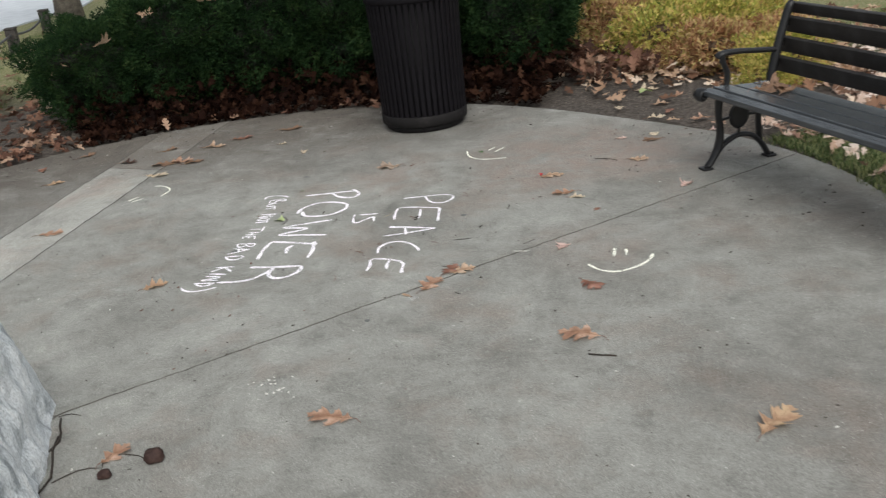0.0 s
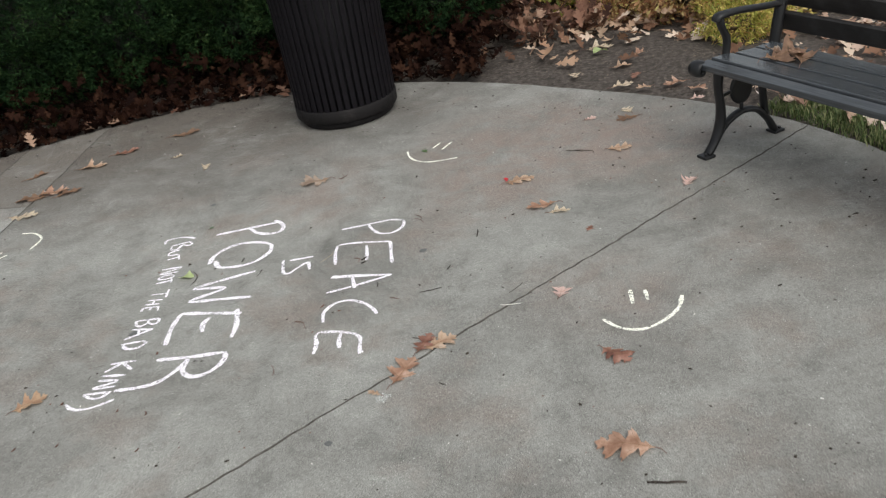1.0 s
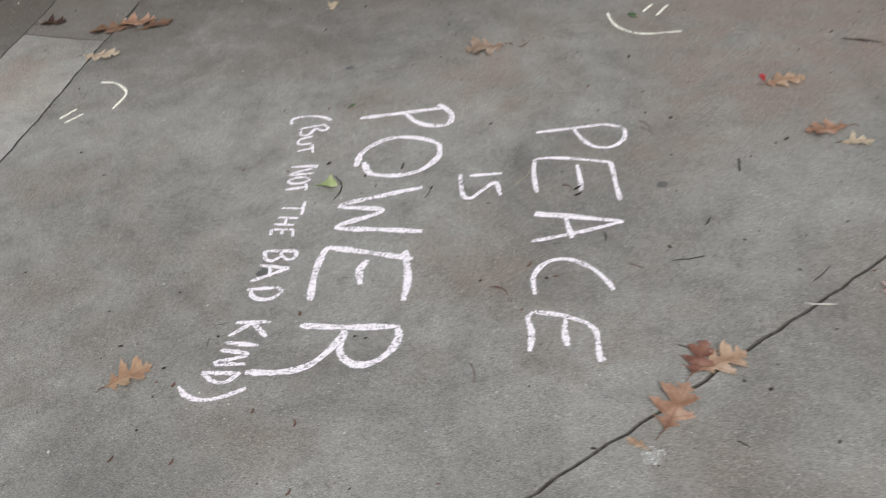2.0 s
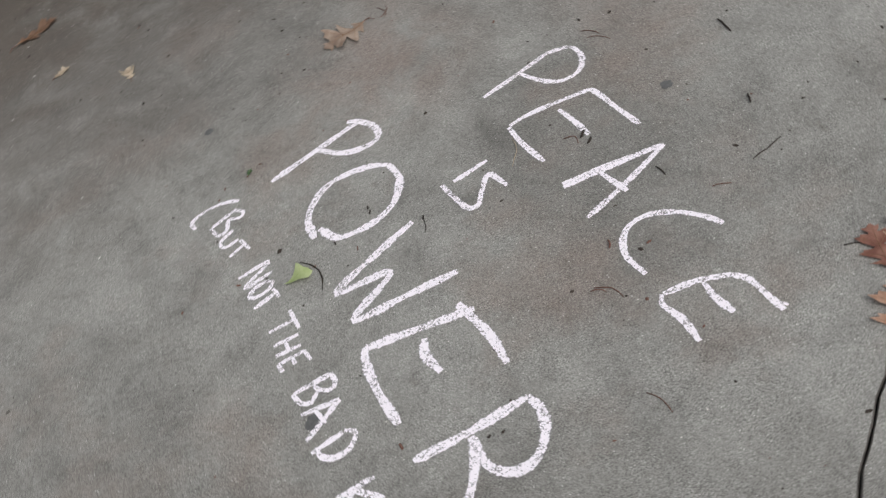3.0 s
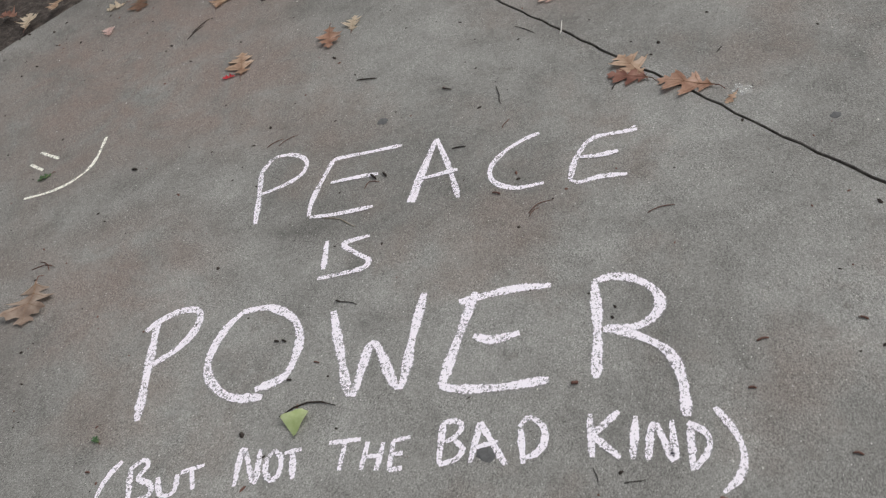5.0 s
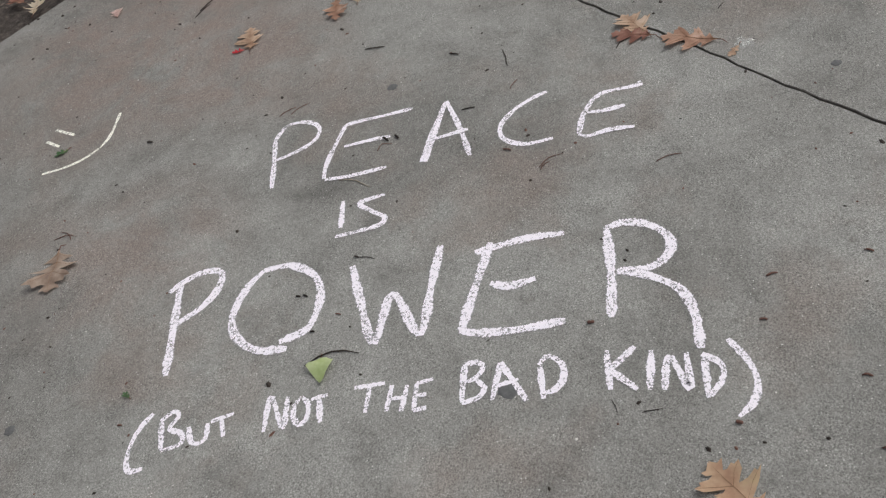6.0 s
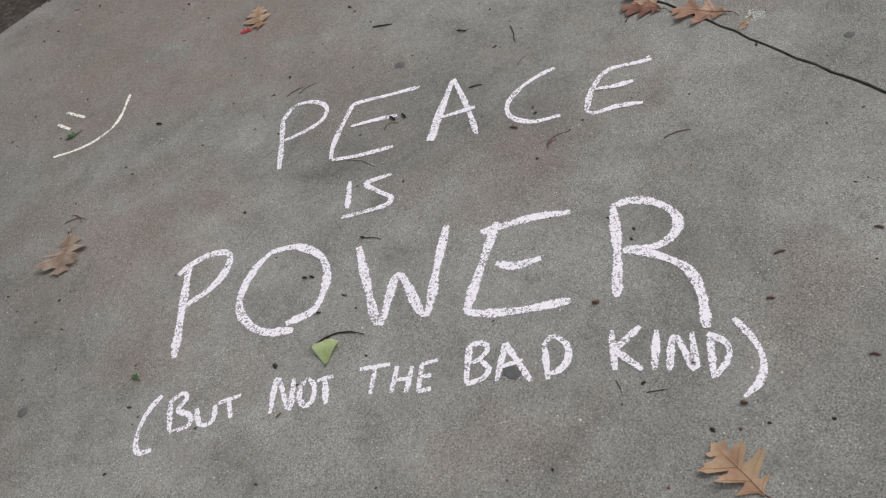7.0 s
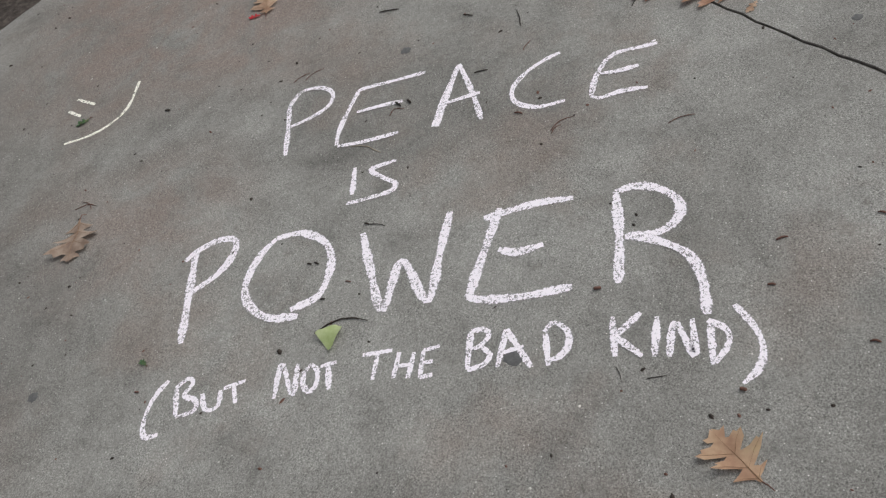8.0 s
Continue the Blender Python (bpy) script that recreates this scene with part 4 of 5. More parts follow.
# each letter: where it stands along and above the text's base line, and its strokes, all in centimetres
TEXT_TURN = math.degrees(math.atan2(-0.990, 0.143))
WRITING = [
    ("peace", 1.75, [
        ("P", 13.7, 74.6, (((0, 23.2), (1.8, 11.1), (3.2, 0)), ((0.1, 22.7), (2.9, 28.8), (9, 29), (13.8, 25.1), (13.6, 19.4), (8.9, 15.4), (2.4, 12.7)),)),
        ("E", 32.6, 74, (((24.3, 26.2), (14.6, 25.3), (5.4, 24.6), (2.9, 23.2)), ((3.7, 24), (1.4, 14.5), (0, 6), (0.2, 0.7)), ((0.6, 0.2), (8.7, 0), (18.6, 1.1)), ((4.5, 13.7), (11.3, 14.4), (18.5, 14.7)),)),
        ("A", 61.3, 73.6, (((5.9, 26.9), (2.6, 13.8), (0, 1)), ((5.4, 25.3), (3.4, 13.6), (1.2, 0.7)), ((5.9, 26.9), (10.3, 13.5), (13.8, 0)), ((2.1, 9.9), (12.9, 11.7)),)),
        ("C", 83.6, 74.3, (((13.1, 21.7), (8.8, 19.8), (3.8, 16), (0.1, 10.6), (0, 5.5), (2.9, 1.8), (7.5, 0), (14.1, 0.6)),)),
        ("E", 104.5, 73, (((18.4, 18.2), (13.2, 18), (7.7, 17.6), (4.4, 15.2)), ((4.7, 15.6), (1.6, 9.1), (0.1, 1.7)), ((0, 1.4), (2.5, 0), (7.8, 1.1), (14.5, 0.7)), ((2.8, 10), (7.8, 9.6), (12.9, 10.3)), ((17.4, 19.6), (17.7, 19)),)),
    ]),
    ("is", 1.70, [
        ("I", 40, 53.3, (((0, 10.5), (0.7, 0)),)),
        ("S", 39.5, 50.2, (((12.4, 13.5), (8.8, 12.8), (5.4, 11.3), (10.2, 6.9), (13.2, 4.5), (12.2, 1.9), (6.9, 0.8), (0, 0)),)),
    ]),
    ("power", 2.45, [
        ("P", -5, 11, (((2.5, 30.7), (4, 19.4), (6.8, 0)), ((0, 27.8), (2.5, 30.7), (8.4, 33.6), (12.9, 33.1), (14.5, 30.3), (13.7, 25.2), (10.6, 20.6), (5.4, 16.5)),)),
        ("O", 16, 14.4, (((5.2, 27.2), (9.2, 27.8), (13.6, 27.3), (19.5, 23.2), (22.3, 17.5), (22.4, 10.7), (20.4, 5.1), (14.1, 2.3)), ((5.2, 27.2), (2.1, 22.7), (0.1, 16.6), (0, 10.4), (2.7, 5.2), (8.6, 0.8), (16.5, 0)),)),
        ("W", 45.8, 12.8, (((0, 25.6), (3.6, 13.3), (8.4, 0), (11.6, 14.2), (19.1, 0.7), (21, 14), (22.7, 28.1)),)),
        ("E", 75.5, 10.9, (((23.5, 27.7), (14, 27.8), (1.8, 25.6)), ((5.6, 28.3), (2.8, 16.9), (0, 5.2), (0.4, 1.3), (10.8, 0), (22.6, 0.8)), ((5.7, 14.9), (10.1, 13.2), (16.3, 14.4)),)),
        ("R", 108, -0.2, (((0.9, 38.5), (0.9, 25.4), (0, 11.1)), ((0.8, 38.3), (5.3, 39.2), (10.4, 37.3), (13.9, 33.7), (14.8, 29.8), (12.9, 26), (8.9, 23.8), (2.1, 24)), ((3, 24.5), (10.1, 20.7), (15.2, 15.9), (17, 9), (16.9, 0)),)),
    ]),
    ("but", 1.50, [
        ("(", -1.4, -14.7, (((3.3, 15), (1.3, 11.9), (0, 7.5), (0.2, 2.7), (1.7, 0), (4.9, 0.4)),)),
        ("B", 4.6, -10.3, (((0.1, 8.3), (2.2, 0)), ((0, 8.1), (2.5, 10.4), (4.3, 9.1), (2.8, 5.8), (6.2, 4.1), (6.7, 1.4), (2.2, 0)),)),
        ("U", 12.2, -9.4, (((0, 4.8), (1.4, 1.1), (3, 0), (5, 1.2), (4.6, 5.2)),)),
        ("T", 17.5, -8.3, (((0, 4.4), (5.3, 5.9)), ((2.4, 5.1), (4.1, 0)),)),
    ]),
    ("not", 1.50, [
        ("N", 31.1, -8.3, (((0, 0), (0.1, 9.1), (4.4, 0.6), (4.2, 8.8)),)),
        ("O", 37.4, -7.5, (((1.3, 7.4), (0, 5.3), (0.2, 2.1), (2, 0), (3.4, 1.6), (3.2, 5.3), (1.3, 7.4)),)),
        ("T", 41.1, -7.6, (((0, 6.5), (3.8, 7.2)), ((1.9, 6.7), (3.1, 0)),)),
    ]),
    ("the", 1.50, [
        ("T", 51, -6.4, (((0, 6.9), (7, 7.3)), ((3.6, 6.8), (3.3, 0)),)),
        ("H", 59, -7.1, (((0.7, 7.2), (0, 0.5)), ((4.2, 6.7), (3.4, 0)), ((0.5, 3.4), (3.9, 3.6)),)),
        ("E", 65.1, -7.3, (((0.2, 7.1), (0, 0)), ((0.2, 7.1), (3.9, 7.6)), ((0.1, 3.7), (2.6, 3.9)), ((0, 0), (2.8, 0.4)),)),
    ]),
    ("bad", 1.60, [
        ("B", 75.5, -6.8, (((0.3, 10.1), (0, 0.2)), ((0.3, 10.1), (3.2, 10.1), (4.4, 8.4), (2.8, 6), (0.8, 5.3)), ((2.8, 5.7), (4.8, 3.2), (3.5, 0.9), (0, 0)),)),
        ("A", 82, -8, (((1.7, 10.5), (0, 1.1)), ((1.7, 10.5), (4.7, 4.9), (7.2, 0)), ((0.8, 4.5), (5.6, 5.5)),)),
        ("D", 91.9, -8, (((0.3, 8.1), (0.8, 0)), ((0, 8.6), (2.1, 10.7), (4.9, 8), (5, 4.5), (3.3, 2), (0.9, 1.3)),)),
    ]),
    ("kind", 1.60, [
        ("K", 105.9, -8.4, (((0.3, 10.7), (0.3, 0.7)), ((6, 10.8), (0, 5.1)), ((0.8, 5.4), (5.6, 0)),)),
        ("I", 113.9, -8.8, (((1.2, 9.7), (0, 0)),)),
        ("N", 116.6, -9.5, (((0, 0.3), (1.9, 8.4), (4.8, 0), (5.3, 8.8)),)),
        ("D", 124.6, -12.2, (((0.6, 10), (0, 0)), ((0.2, 10.6), (3.5, 7.7), (3.2, 4), (0.4, 0.4)),)),
        (")", 129.4, -17.1, (((0.9, 18.5), (3.6, 13.2), (4.7, 8), (3.4, 3.3), (0, 0)),)),
    ]),
]
SAYS = {"peace": "PEACE", "is": "IS", "power": "POWER", "but": "(BUT", "not": "NOT", "the": "THE", "bad": "BAD", "kind": "KIND)"}
for number, (word, width, letters) in enumerate(WRITING):
    base = tagged(new("chalk_word"), "word %s written in pinkish white chalk on the concrete" % SAYS[word], "chalk writing", "chalk message")
    base.matrix_world = pose(-1.0, 4.75, 0, 0, 0, TEXT_TURN)
    for k, (letter, u, v, strokes) in enumerate(letters):
        chalk_part("letter", [[((u + a) / 100, (v + c) / 100) for a, c in s] for s in strokes], width / 100, CHALK_PINK, base, "chalk letter " + letter if letter.isalpha() else "chalk bracket", number * 10 + k)


def smiley(x, y, mouth, eyes, width, mat, label):
    base = tagged(new("chalk_smiley"), label, "chalk drawing", "chalk smileys")
    base.location = (x, y, 0)
    chalk_part("mouth", [mouth], width, mat, base, "", 3)
    for k, e in enumerate(eyes):
        chalk_part("eye", [e], width * 1.15, mat, base, "", 5 + k)


smiley(0.0, 5.5, [(0.217, -0.067), (0.076, -0.089), (-0.006, -0.054), (-0.054, 0.008), (-0.081, 0.091)], [[(0.155, 0.169), (0.117, 0.07)], [(0.092, 0.172), (0.059, 0.10)]], 0.014, CHALK_CREAM, "small cream chalk smiley face drawn near the bin")
smiley(1.1, 3.8, [(-0.152, -0.008), (-0.091, -0.068), (-0.016, -0.084), (0.053, -0.042), (0.112, 0.034), (0.133, 0.119)], [[(-0.049, 0.179), (-0.043, 0.084)], [(0.004, 0.172), (0.012, 0.104)]], 0.017, CHALK_CREAM, "cream chalk smiley face drawn across the joint from the writing")
smiley(-2.0, 4.8, [(-0.089, 0.17), (-0.009, 0.16), (0.075, 0.086), (0.079, -0.031)], [[(-0.11, -0.114), (-0.078, -0.04)], [(-0.071, -0.141), (-0.029, -0.072)]], 0.014, CHALK_CREAM, "cream chalk smiley face drawn beside the paler strip")


# ---------------------------------------------------------------- twigs and grit
def twig(x, y, long, turn, thick, mat, label, bend=0.2, seed=0):
    r = random.Random(seed + int(x * 991 + y * 577))
    n = 5
    pts = [(long * (k / (n - 1) - 0.5), bend * long * (sin(pi * k / (n - 1)) - 0.5) * 0.5 + r.uniform(-1, 1) * long * 0.03, thick * r.uniform(0.9, 1.3)) for k in range(n)]
    bm = bmesh.new()
    tube(bm, [Vector(p) for p in pts], [thick * s for s in (0.8, 1.0, 0.9, 1.0, 0.6)], 6)
    ob = smooth(part("twig", bm, mat))
    ob.matrix_world = pose(x, y, 0.001, 0, 0, turn)
    return tagged(ob, label, "twig", "twigs on the pavement")


for x, y, long, turn, thick, mat, label, bend in (
    (1.107, 2.961, 0.106, -4, 0.0037, TWIG, "short thick dark stick on the concrete", 0.0),
    (0.609, 3.931, 0.078, 1, 0.0021, WHITE_STICK, "straight bleached white stick across the joint", 0.0),
    (-0.835, 4.326, 0.131, -73, 0.0021, TWIG, "dark bent twig beside a green leaf", 0.3),
    (-0.238, 4.431, 0.109, -110, 0.0012, TWIG_PALE, "thin pale curved twig under a letter", 0.2),
    (0.420, 4.538, 0.068, -87, 0.0024, TWIG, "short dark twig on the concrete", 0.1),
    (0.330, 4.249, 0.033, -106, 0.0024, TWIG, "short dark twig on the concrete", 0.1),
    (0.046, 4.153, 0.040, -79, 0.0018, TWIG, "short dark twig on the concrete", 0.1),
    (0.834, 5.362, 0.094, -21, 0.0017, TWIG, "thin dark twig near the edge of the pad", 0.2),
    (0.121, 4.758, 0.060, -50, 0.0013, TWIG_RED, "thin red-brown stalk on the concrete", 0.3),
    (0.132, 4.718, 0.071, -45, 0.0010, TWIG_RED, "thin red-brown stalk on the concrete", 0.2),
    (-0.206, 3.889, 0.073, -49, 0.0012, TWIG_RED, "forked red-brown stalk on the concrete", 0.4),
    (-0.228, 3.902, 0.036, -31, 0.0012, TWIG_RED, "thin red-brown stalk on the concrete", 0.4),
    (-0.231, 3.589, 0.068, -68, 0.0012, TWIG_RED, "thin red-brown stalk on the concrete", 0.2),
    (0.285, 3.733, 0.055, -33, 0.0013, TWIG, "thin dark stalk beside leaves", 0.3),
    (-0.528, 4.319, 0.049, -100, 0.0011, TWIG, "thin dark stalk near a letter", 0.1),
    (-0.524, 4.348, 0.014, -109, 0.0024, TWIG, "small dark husk near a letter", 0.1),
    (-0.385, 5.322, 0.076, -83, 0.0014, TWIG_RED, "thin red-brown stalk on the concrete", 0.3),
    (-0.380, 5.319, 0.062, -125, 0.0014, TWIG_RED, "thin red-brown stalk on the concrete", 0.3),
    (-0.090, 4.382, 0.046, -57, 0.0013, TWIG_RED, "looped red-brown stalk over a letter", 0.8),
    (-0.063, 4.381, 0.027, -131, 0.0034, TWIG, "dark seed husk over a letter", 0.1),
    (-0.057, 4.348, 0.022, -139, 0.0034, TWIG, "dark seed husk over a letter", 0.1),
    (-0.972, 3.605, 0.039, -76, 0.0009, TWIG, "thin dark stalk on the concrete", 0.1),
    (-0.963, 3.677, 0.032, -156, 0.0008, TWIG, "thin dark stalk on the concrete", 0.1),
    (0.032, 5.224, 0.021, -97, 0.0034, TWIG, "dark seed husk on the concrete", 0.1),
    (-0.752, 3.740, 0.015, -79, 0.0037, TWIG_RED, "small brown nut on the concrete", 0.1),
    (-0.153, 4.010, 0.024, -108, 0.0024, TWIG_RED, "small reddish husk on the concrete", 0.3),
    (-0.631, 3.370, 0.024, -73, 0.0024, TWIG_RED, "small reddish leaf scrap on the concrete", 0.3),
    (-0.752, 3.392, 0.015, -91, 0.0024, TWIG_RED, "small reddish leaf scrap on the concrete", 0.3),
    (-0.574, 3.177, 0.019, -108, 0.0024, TWIG_RED, "small reddish leaf scrap on the concrete", 0.3),
    (-0.890, 3.216, 0.019, -98, 0.0024, TWIG_RED, "small reddish leaf scrap on the concrete", 0.3),
    (-1.047, 3.201, 0.019, -109, 0.0024, TWIG_RED, "small reddish leaf scrap on the concrete", 0.3),
    (-0.650, 4.470, 0.013, -100, 0.0024, TWIG, "small dark husk inside a letter", 0.1),
    (-0.649, 4.451, 0.014, -115, 0.0024, TWIG, "small dark husk inside a letter", 0.1),
    (-0.762, 4.397, 0.012, -91, 0.0024, TWIG, "small dark husk beside a letter", 0.1),
    (-0.710, 4.345, 0.015, -98, 0.0018, TWIG_RED, "small brown husk between letters", 0.1),
    (-0.998, 3.445, 0.013, -106, 0.0037, TWIG_RED, "dark brown bud by a chalk bracket", 0.1),
    (-1.028, 4.807, 0.012, -89, 0.0024, TWIG_RED, "small brown husk on the concrete", 0.1),
    (0.279, 4.077, 0.090, -164, 0.0015, TWIG, "thin dark twig on the concrete", 0.1),
    (0.141, 4.035, 0.044, -19, 0.0012, TWIG_RED, "thin red-brown stalk on the concrete", 0.1),
    (0.415, 3.456, 0.031, -29, 0.0015, TWIG, "thin dark twig on the concrete", 0.1),
    (0.623, 4.050, 0.085, -122, 0.0012, TWIG, "thin dark twig by the joint", 0.1),
    (-0.541, 2.029, 0.160, 38, 0.0024, TWIG, "long thin dark twig near the stone block", 0.3),
    (-0.477, 2.115, 0.090, 90, 0.0018, TWIG, "thin dark twig near the stone block", 0.3),
    (-0.379, 2.143, 0.104, -14, 0.0018, TWIG, "thin dark twig near the stone block", 0.2),
    (0.881, 5.359, 0.098, -23, 0.0018, TWIG, "thin dark twig near the bench", 0.1),
    (-0.766, 2.228, 0.222, -60, 0.0045, TWIG, "dark root-like stem along the stone block", 0.2),
    (-0.668, 2.059, 0.352, -60, 0.0045, TWIG, "dark root-like stem along the stone block", 0.1),
    (-0.806, 2.349, 0.090, 11, 0.0018, TWIG, "thin dark twig by the stone block", 0.4),
):
    twig(x, y, long, turn, thick, mat, label, bend)


def gum_spot(x, y, size, seed):
    """Old gum trodden flat: a thin uneven disc."""
    r = random.Random(seed)
    bm = bmesh.new()
    reach = [size * r.uniform(0.8, 1.15) for _ in range(18)]
    rings = [[bm.verts.new((q * reach[k] * cos(2 * pi * k / 18), q * reach[k] * sin(2 * pi * k / 18), z)) for k in range(18)] for q, z in ((1.0, 0.0), (0.93, 0.0007), (0.6, 0.0011))]
    for a, b in zip(rings, rings[1:]):
        for k in range(18):
            bm.faces.new((a[k], a[(k + 1) % 18], b[(k + 1) % 18], b[k]))
    bm.faces.new(rings[-1])
    ob = smooth(part("gum_spot", bm, GUM))
    ob.location = (x, y, 0.0002)
    return tagged(ob, "dark grey gum trodden flat on the concrete", "gum", "gum spots")


for k, (x, y, size) in enumerate(((-0.923, 3.897, 0.024), (0.193, 4.423, 0.017), (0.085, 3.178, 0.013), (-1.047, 5.117, 0.015))):
    gum_spot(x, y, size, k)


def scatter_grit(name, count, mat, low, high, seed, label, where, on_pad=True):
    """Small angular crumbs lying about on the concrete."""
    g = np.random.default_rng(seed)
    verts, faces = [], []
    made = 0
    while made < count:
        x, y = where(g)
        if on_pad and (x - CX) ** 2 + (y - CY) ** 2 > (PAD - 0.05) ** 2 and y > 2.6:
            continue
        made += 1
        s = g.uniform(low, high) * g.uniform(0.5, 1.0)
        a = g.uniform(0, 6.3)
        e = g.uniform(1.0, 2.2)
        b = len(verts)
        ring = [(s * e * cos(a + t) * g.uniform(0.7, 1), s * sin(a + t) * g.uniform(0.7, 1)) for t in (0, 1.3, 2.5, 3.8, 5.0)]
        c, d = cos(a), sin(a)
        for p, q in ring:
            verts.append((x + p * c - q * d, y + p * d + q * c, 0.0006))
        verts.append((x, y, 0.001 + s * g.uniform(0.4, 0.9)))
        faces += [(b + k, b + (k + 1) % 5, b + 5) for k in range(5)]
    return tagged(meshed(name, verts, faces, mat), label, "debris", kind="stuff")


def anywhere(g):
    return g.uniform(-4.0, 2.6), g.uniform(1.2, 6.9)


def by_the_writing(g):
    return g.uniform(-1.3, 1.6), g.uniform(2.6, 6.2)


def by_the_edge(g):
    a = g.uniform(0.2, 2.6)
    rr = PAD - abs(g.normal(0, 0.35)) - 0.05
    return CX + rr * cos(a), CY + rr * sin(a)


scatter_grit("dark_crumbs", 420, TWIG, 0.002, 0.006, 1, "dark crumbs of bark and seed on the concrete", anywhere)
scatter_grit("dark_crumbs", 130, TWIG, 0.003, 0.008, 2, "dark seed husks scattered over the concrete", by_the_writing)
scatter_grit("reddish_crumbs", 120, TWIG_RED, 0.002, 0.006, 3, "reddish crumbs of leaf stalk on the concrete", by_the_writing)
scatter_grit("pale_grit", 260, GRIT, 0.0015, 0.004, 4, "pale specks of grit on the concrete", anywhere)
scatter_grit("pale_grit", 60, GRIT, 0.003, 0.007, 5, "pale chips and crumbs on the concrete", anywhere)
scatter_grit("dark_crumbs", 260, TWIG, 0.003, 0.010, 6, "soil crumbs near the edge of the pad", by_the_edge)
scatter_grit("soil_crumbs", 900, SOIL_CRUMB, 0.003, 0.010, 10, "brown crumbs of earth and bark on the soil", lambda g: (lambda t, q: (CX + q * cos(t), CY + q * sin(t)))(g.uniform(0.5, 1.35), g.uniform(PAD + 0.05, PAD + 1.0)), False)
scatter_grit("chalk_crumbs", 22, GRIT, 0.003, 0.008, 9, "white crumbs scattered by the joint", lambda g: (-0.10 + g.normal(0, 0.06), 2.62 + g.normal(0, 0.05)))
smudge = tagged(new("chalk_smudge"), "smudge of white chalk beside the joint", "chalk drawing")
smudge.matrix_world = pose(0.222, 3.392, 0, 0, 0, 40)
chalk_part("smear", [[(-0.026, -0.006), (0.0, 0.004), (0.030, 0.0)], [(-0.020, 0.014), (0.004, 0.020), (0.018, 0.016)], [(-0.014, -0.012), (0.006, -0.010)]], 0.030, CHALK_FAINT, smudge, "", 8)


# ---------------------------------------------------------------- leaf litter
def litter(name, spots, mat, seed, label, big=(0.09, 0.17), rise=0.03, tilt=0.34):
    """Many overlapping dead leaves as one sheet of litter."""
    r = random.Random(seed)
    shapes = [oak_leaf_shape(random.Random(k), 1.0, r.uniform(0.5, 2.5), r.uniform(1, 2.2), r.uniform(0.75, 1.0)) for k in range(9)]
    shapes = [(np.array(v), f) for v, f in shapes]
    verts, faces, base = [], [], 0
    for x, y, z in spots:
        v, f = shapes[r.randrange(9)]
        s = r.uniform(*big)
        m = np.array(Euler((r.gauss(0, tilt), r.gauss(0, tilt), r.uniform(0, 6.3))).to_matrix()) * s
        p = (v - (0.5, 0, 0)) @ m.T
        p[:, 2] -= min(p[:, 2].min(), -0.2 * s) * 0.75
        verts.append(p + (x, y, z + r.uniform(0, rise)))
        faces += [tuple(i + base for i in q) for q in f]
        base += len(v)
    return tagged(meshed(name, np.concatenate(verts), faces, mat, smooth=True), label, "leaf litter", kind="stuff")


def ring_spots(count, a0, a1, r0, r1, seed, lean=1.0, top=-0.012, pile=0.0):
    g = np.random.default_rng(seed)
    out = []
    for _ in range(count):
        a, q = radians(g.uniform(a0, a1)), r0 + (r1 - r0) * g.random() ** lean
        heap = pile * max(0.0, min(1.0, (q - r0 - 0.08) / 0.35)) * g.random()
        out.append((CX + q * cos(a), CY + q * sin(a), top + heap))
    return out


litter("leaf_litter", ring_spots(2900, 70, 136, PAD - 0.03, 4.2, 11, 1.2, -0.012, 0.26), LITTER_SHADED, 1, "rusty oak leaves heaped under the hedge, darkened for its shade", (0.06, 0.13), 0.08, 0.7)
litter("leaf_litter", ring_spots(60, 82, 146, PAD - 0.08, PAD + 0.22, 12), LITTER_MID, 2, "lighter dead leaves along the edge of the pad", (0.07, 0.15), 0.05)
litter("leaf_litter", ring_spots(130, 133, 150, PAD - 0.02, 4.6, 24), LITTER_MID, 12, "rusty dead leaves on the soil at the end of the hedge", (0.07, 0.14), 0.03, 0.5)
litter("leaf_litter", ring_spots(420, 136, 165, PAD + 0.1, 6.5, 13), LITTER_MID, 3, "dead leaves strewn over the soil beyond the hedge", (0.08, 0.17), 0.03)
litter("leaf_litter", ring_spots(16, 38, 74, PAD + 0.30, 4.3, 14), LITTER, 4, "scattered dead leaves on dark bare soil", (0.09, 0.18), 0.02)
g = np.random.default_rng(77)
litter("leaf_litter", [(g.uniform(0.30, 1.05), 7.35 + abs(g.normal(0, 0.45)), g.uniform(-0.01, 0.12)) for _ in range(150)], LITTER_MID, 10, "brown damp oak leaves heaped between hedge and shrubs", (0.10, 0.17), 0.05, 0.6)
litter("leaf_litter", [(g.uniform(0.50, 1.75), 7.30 + abs(g.normal(0, 0.30)) - 0.35 * (1 if q > 45 else 0) * g.random(), g.uniform(-0.01, 0.06)) for q in range(75)], LITTER, 11, "dry brown oak leaves heaped against the autumn shrubs", (0.09, 0.15), 0.05, 0.55)
litter("leaf_litter", ring_spots(900, 30, 76, 4.2, 7.6, 15), LITTER, 5, "dead leaves among the autumn shrubs", (0.09, 0.18), 0.04)
litter("leaf_litter", ring_spots(560, 2, 42, PAD + 0.20, 5.2, 16), LITTER_PALE, 6, "faded dead leaves behind the bench", (0.06, 0.14), 0.03, 0.5)
litter("leaf_litter", ring_spots(2600, 3, 56, 4.5, 10.0, 19), LITTER_PALE, 9, "faded dead leaves over the lawn behind the bench", (0.07, 0.16), 0.03, 0.5)
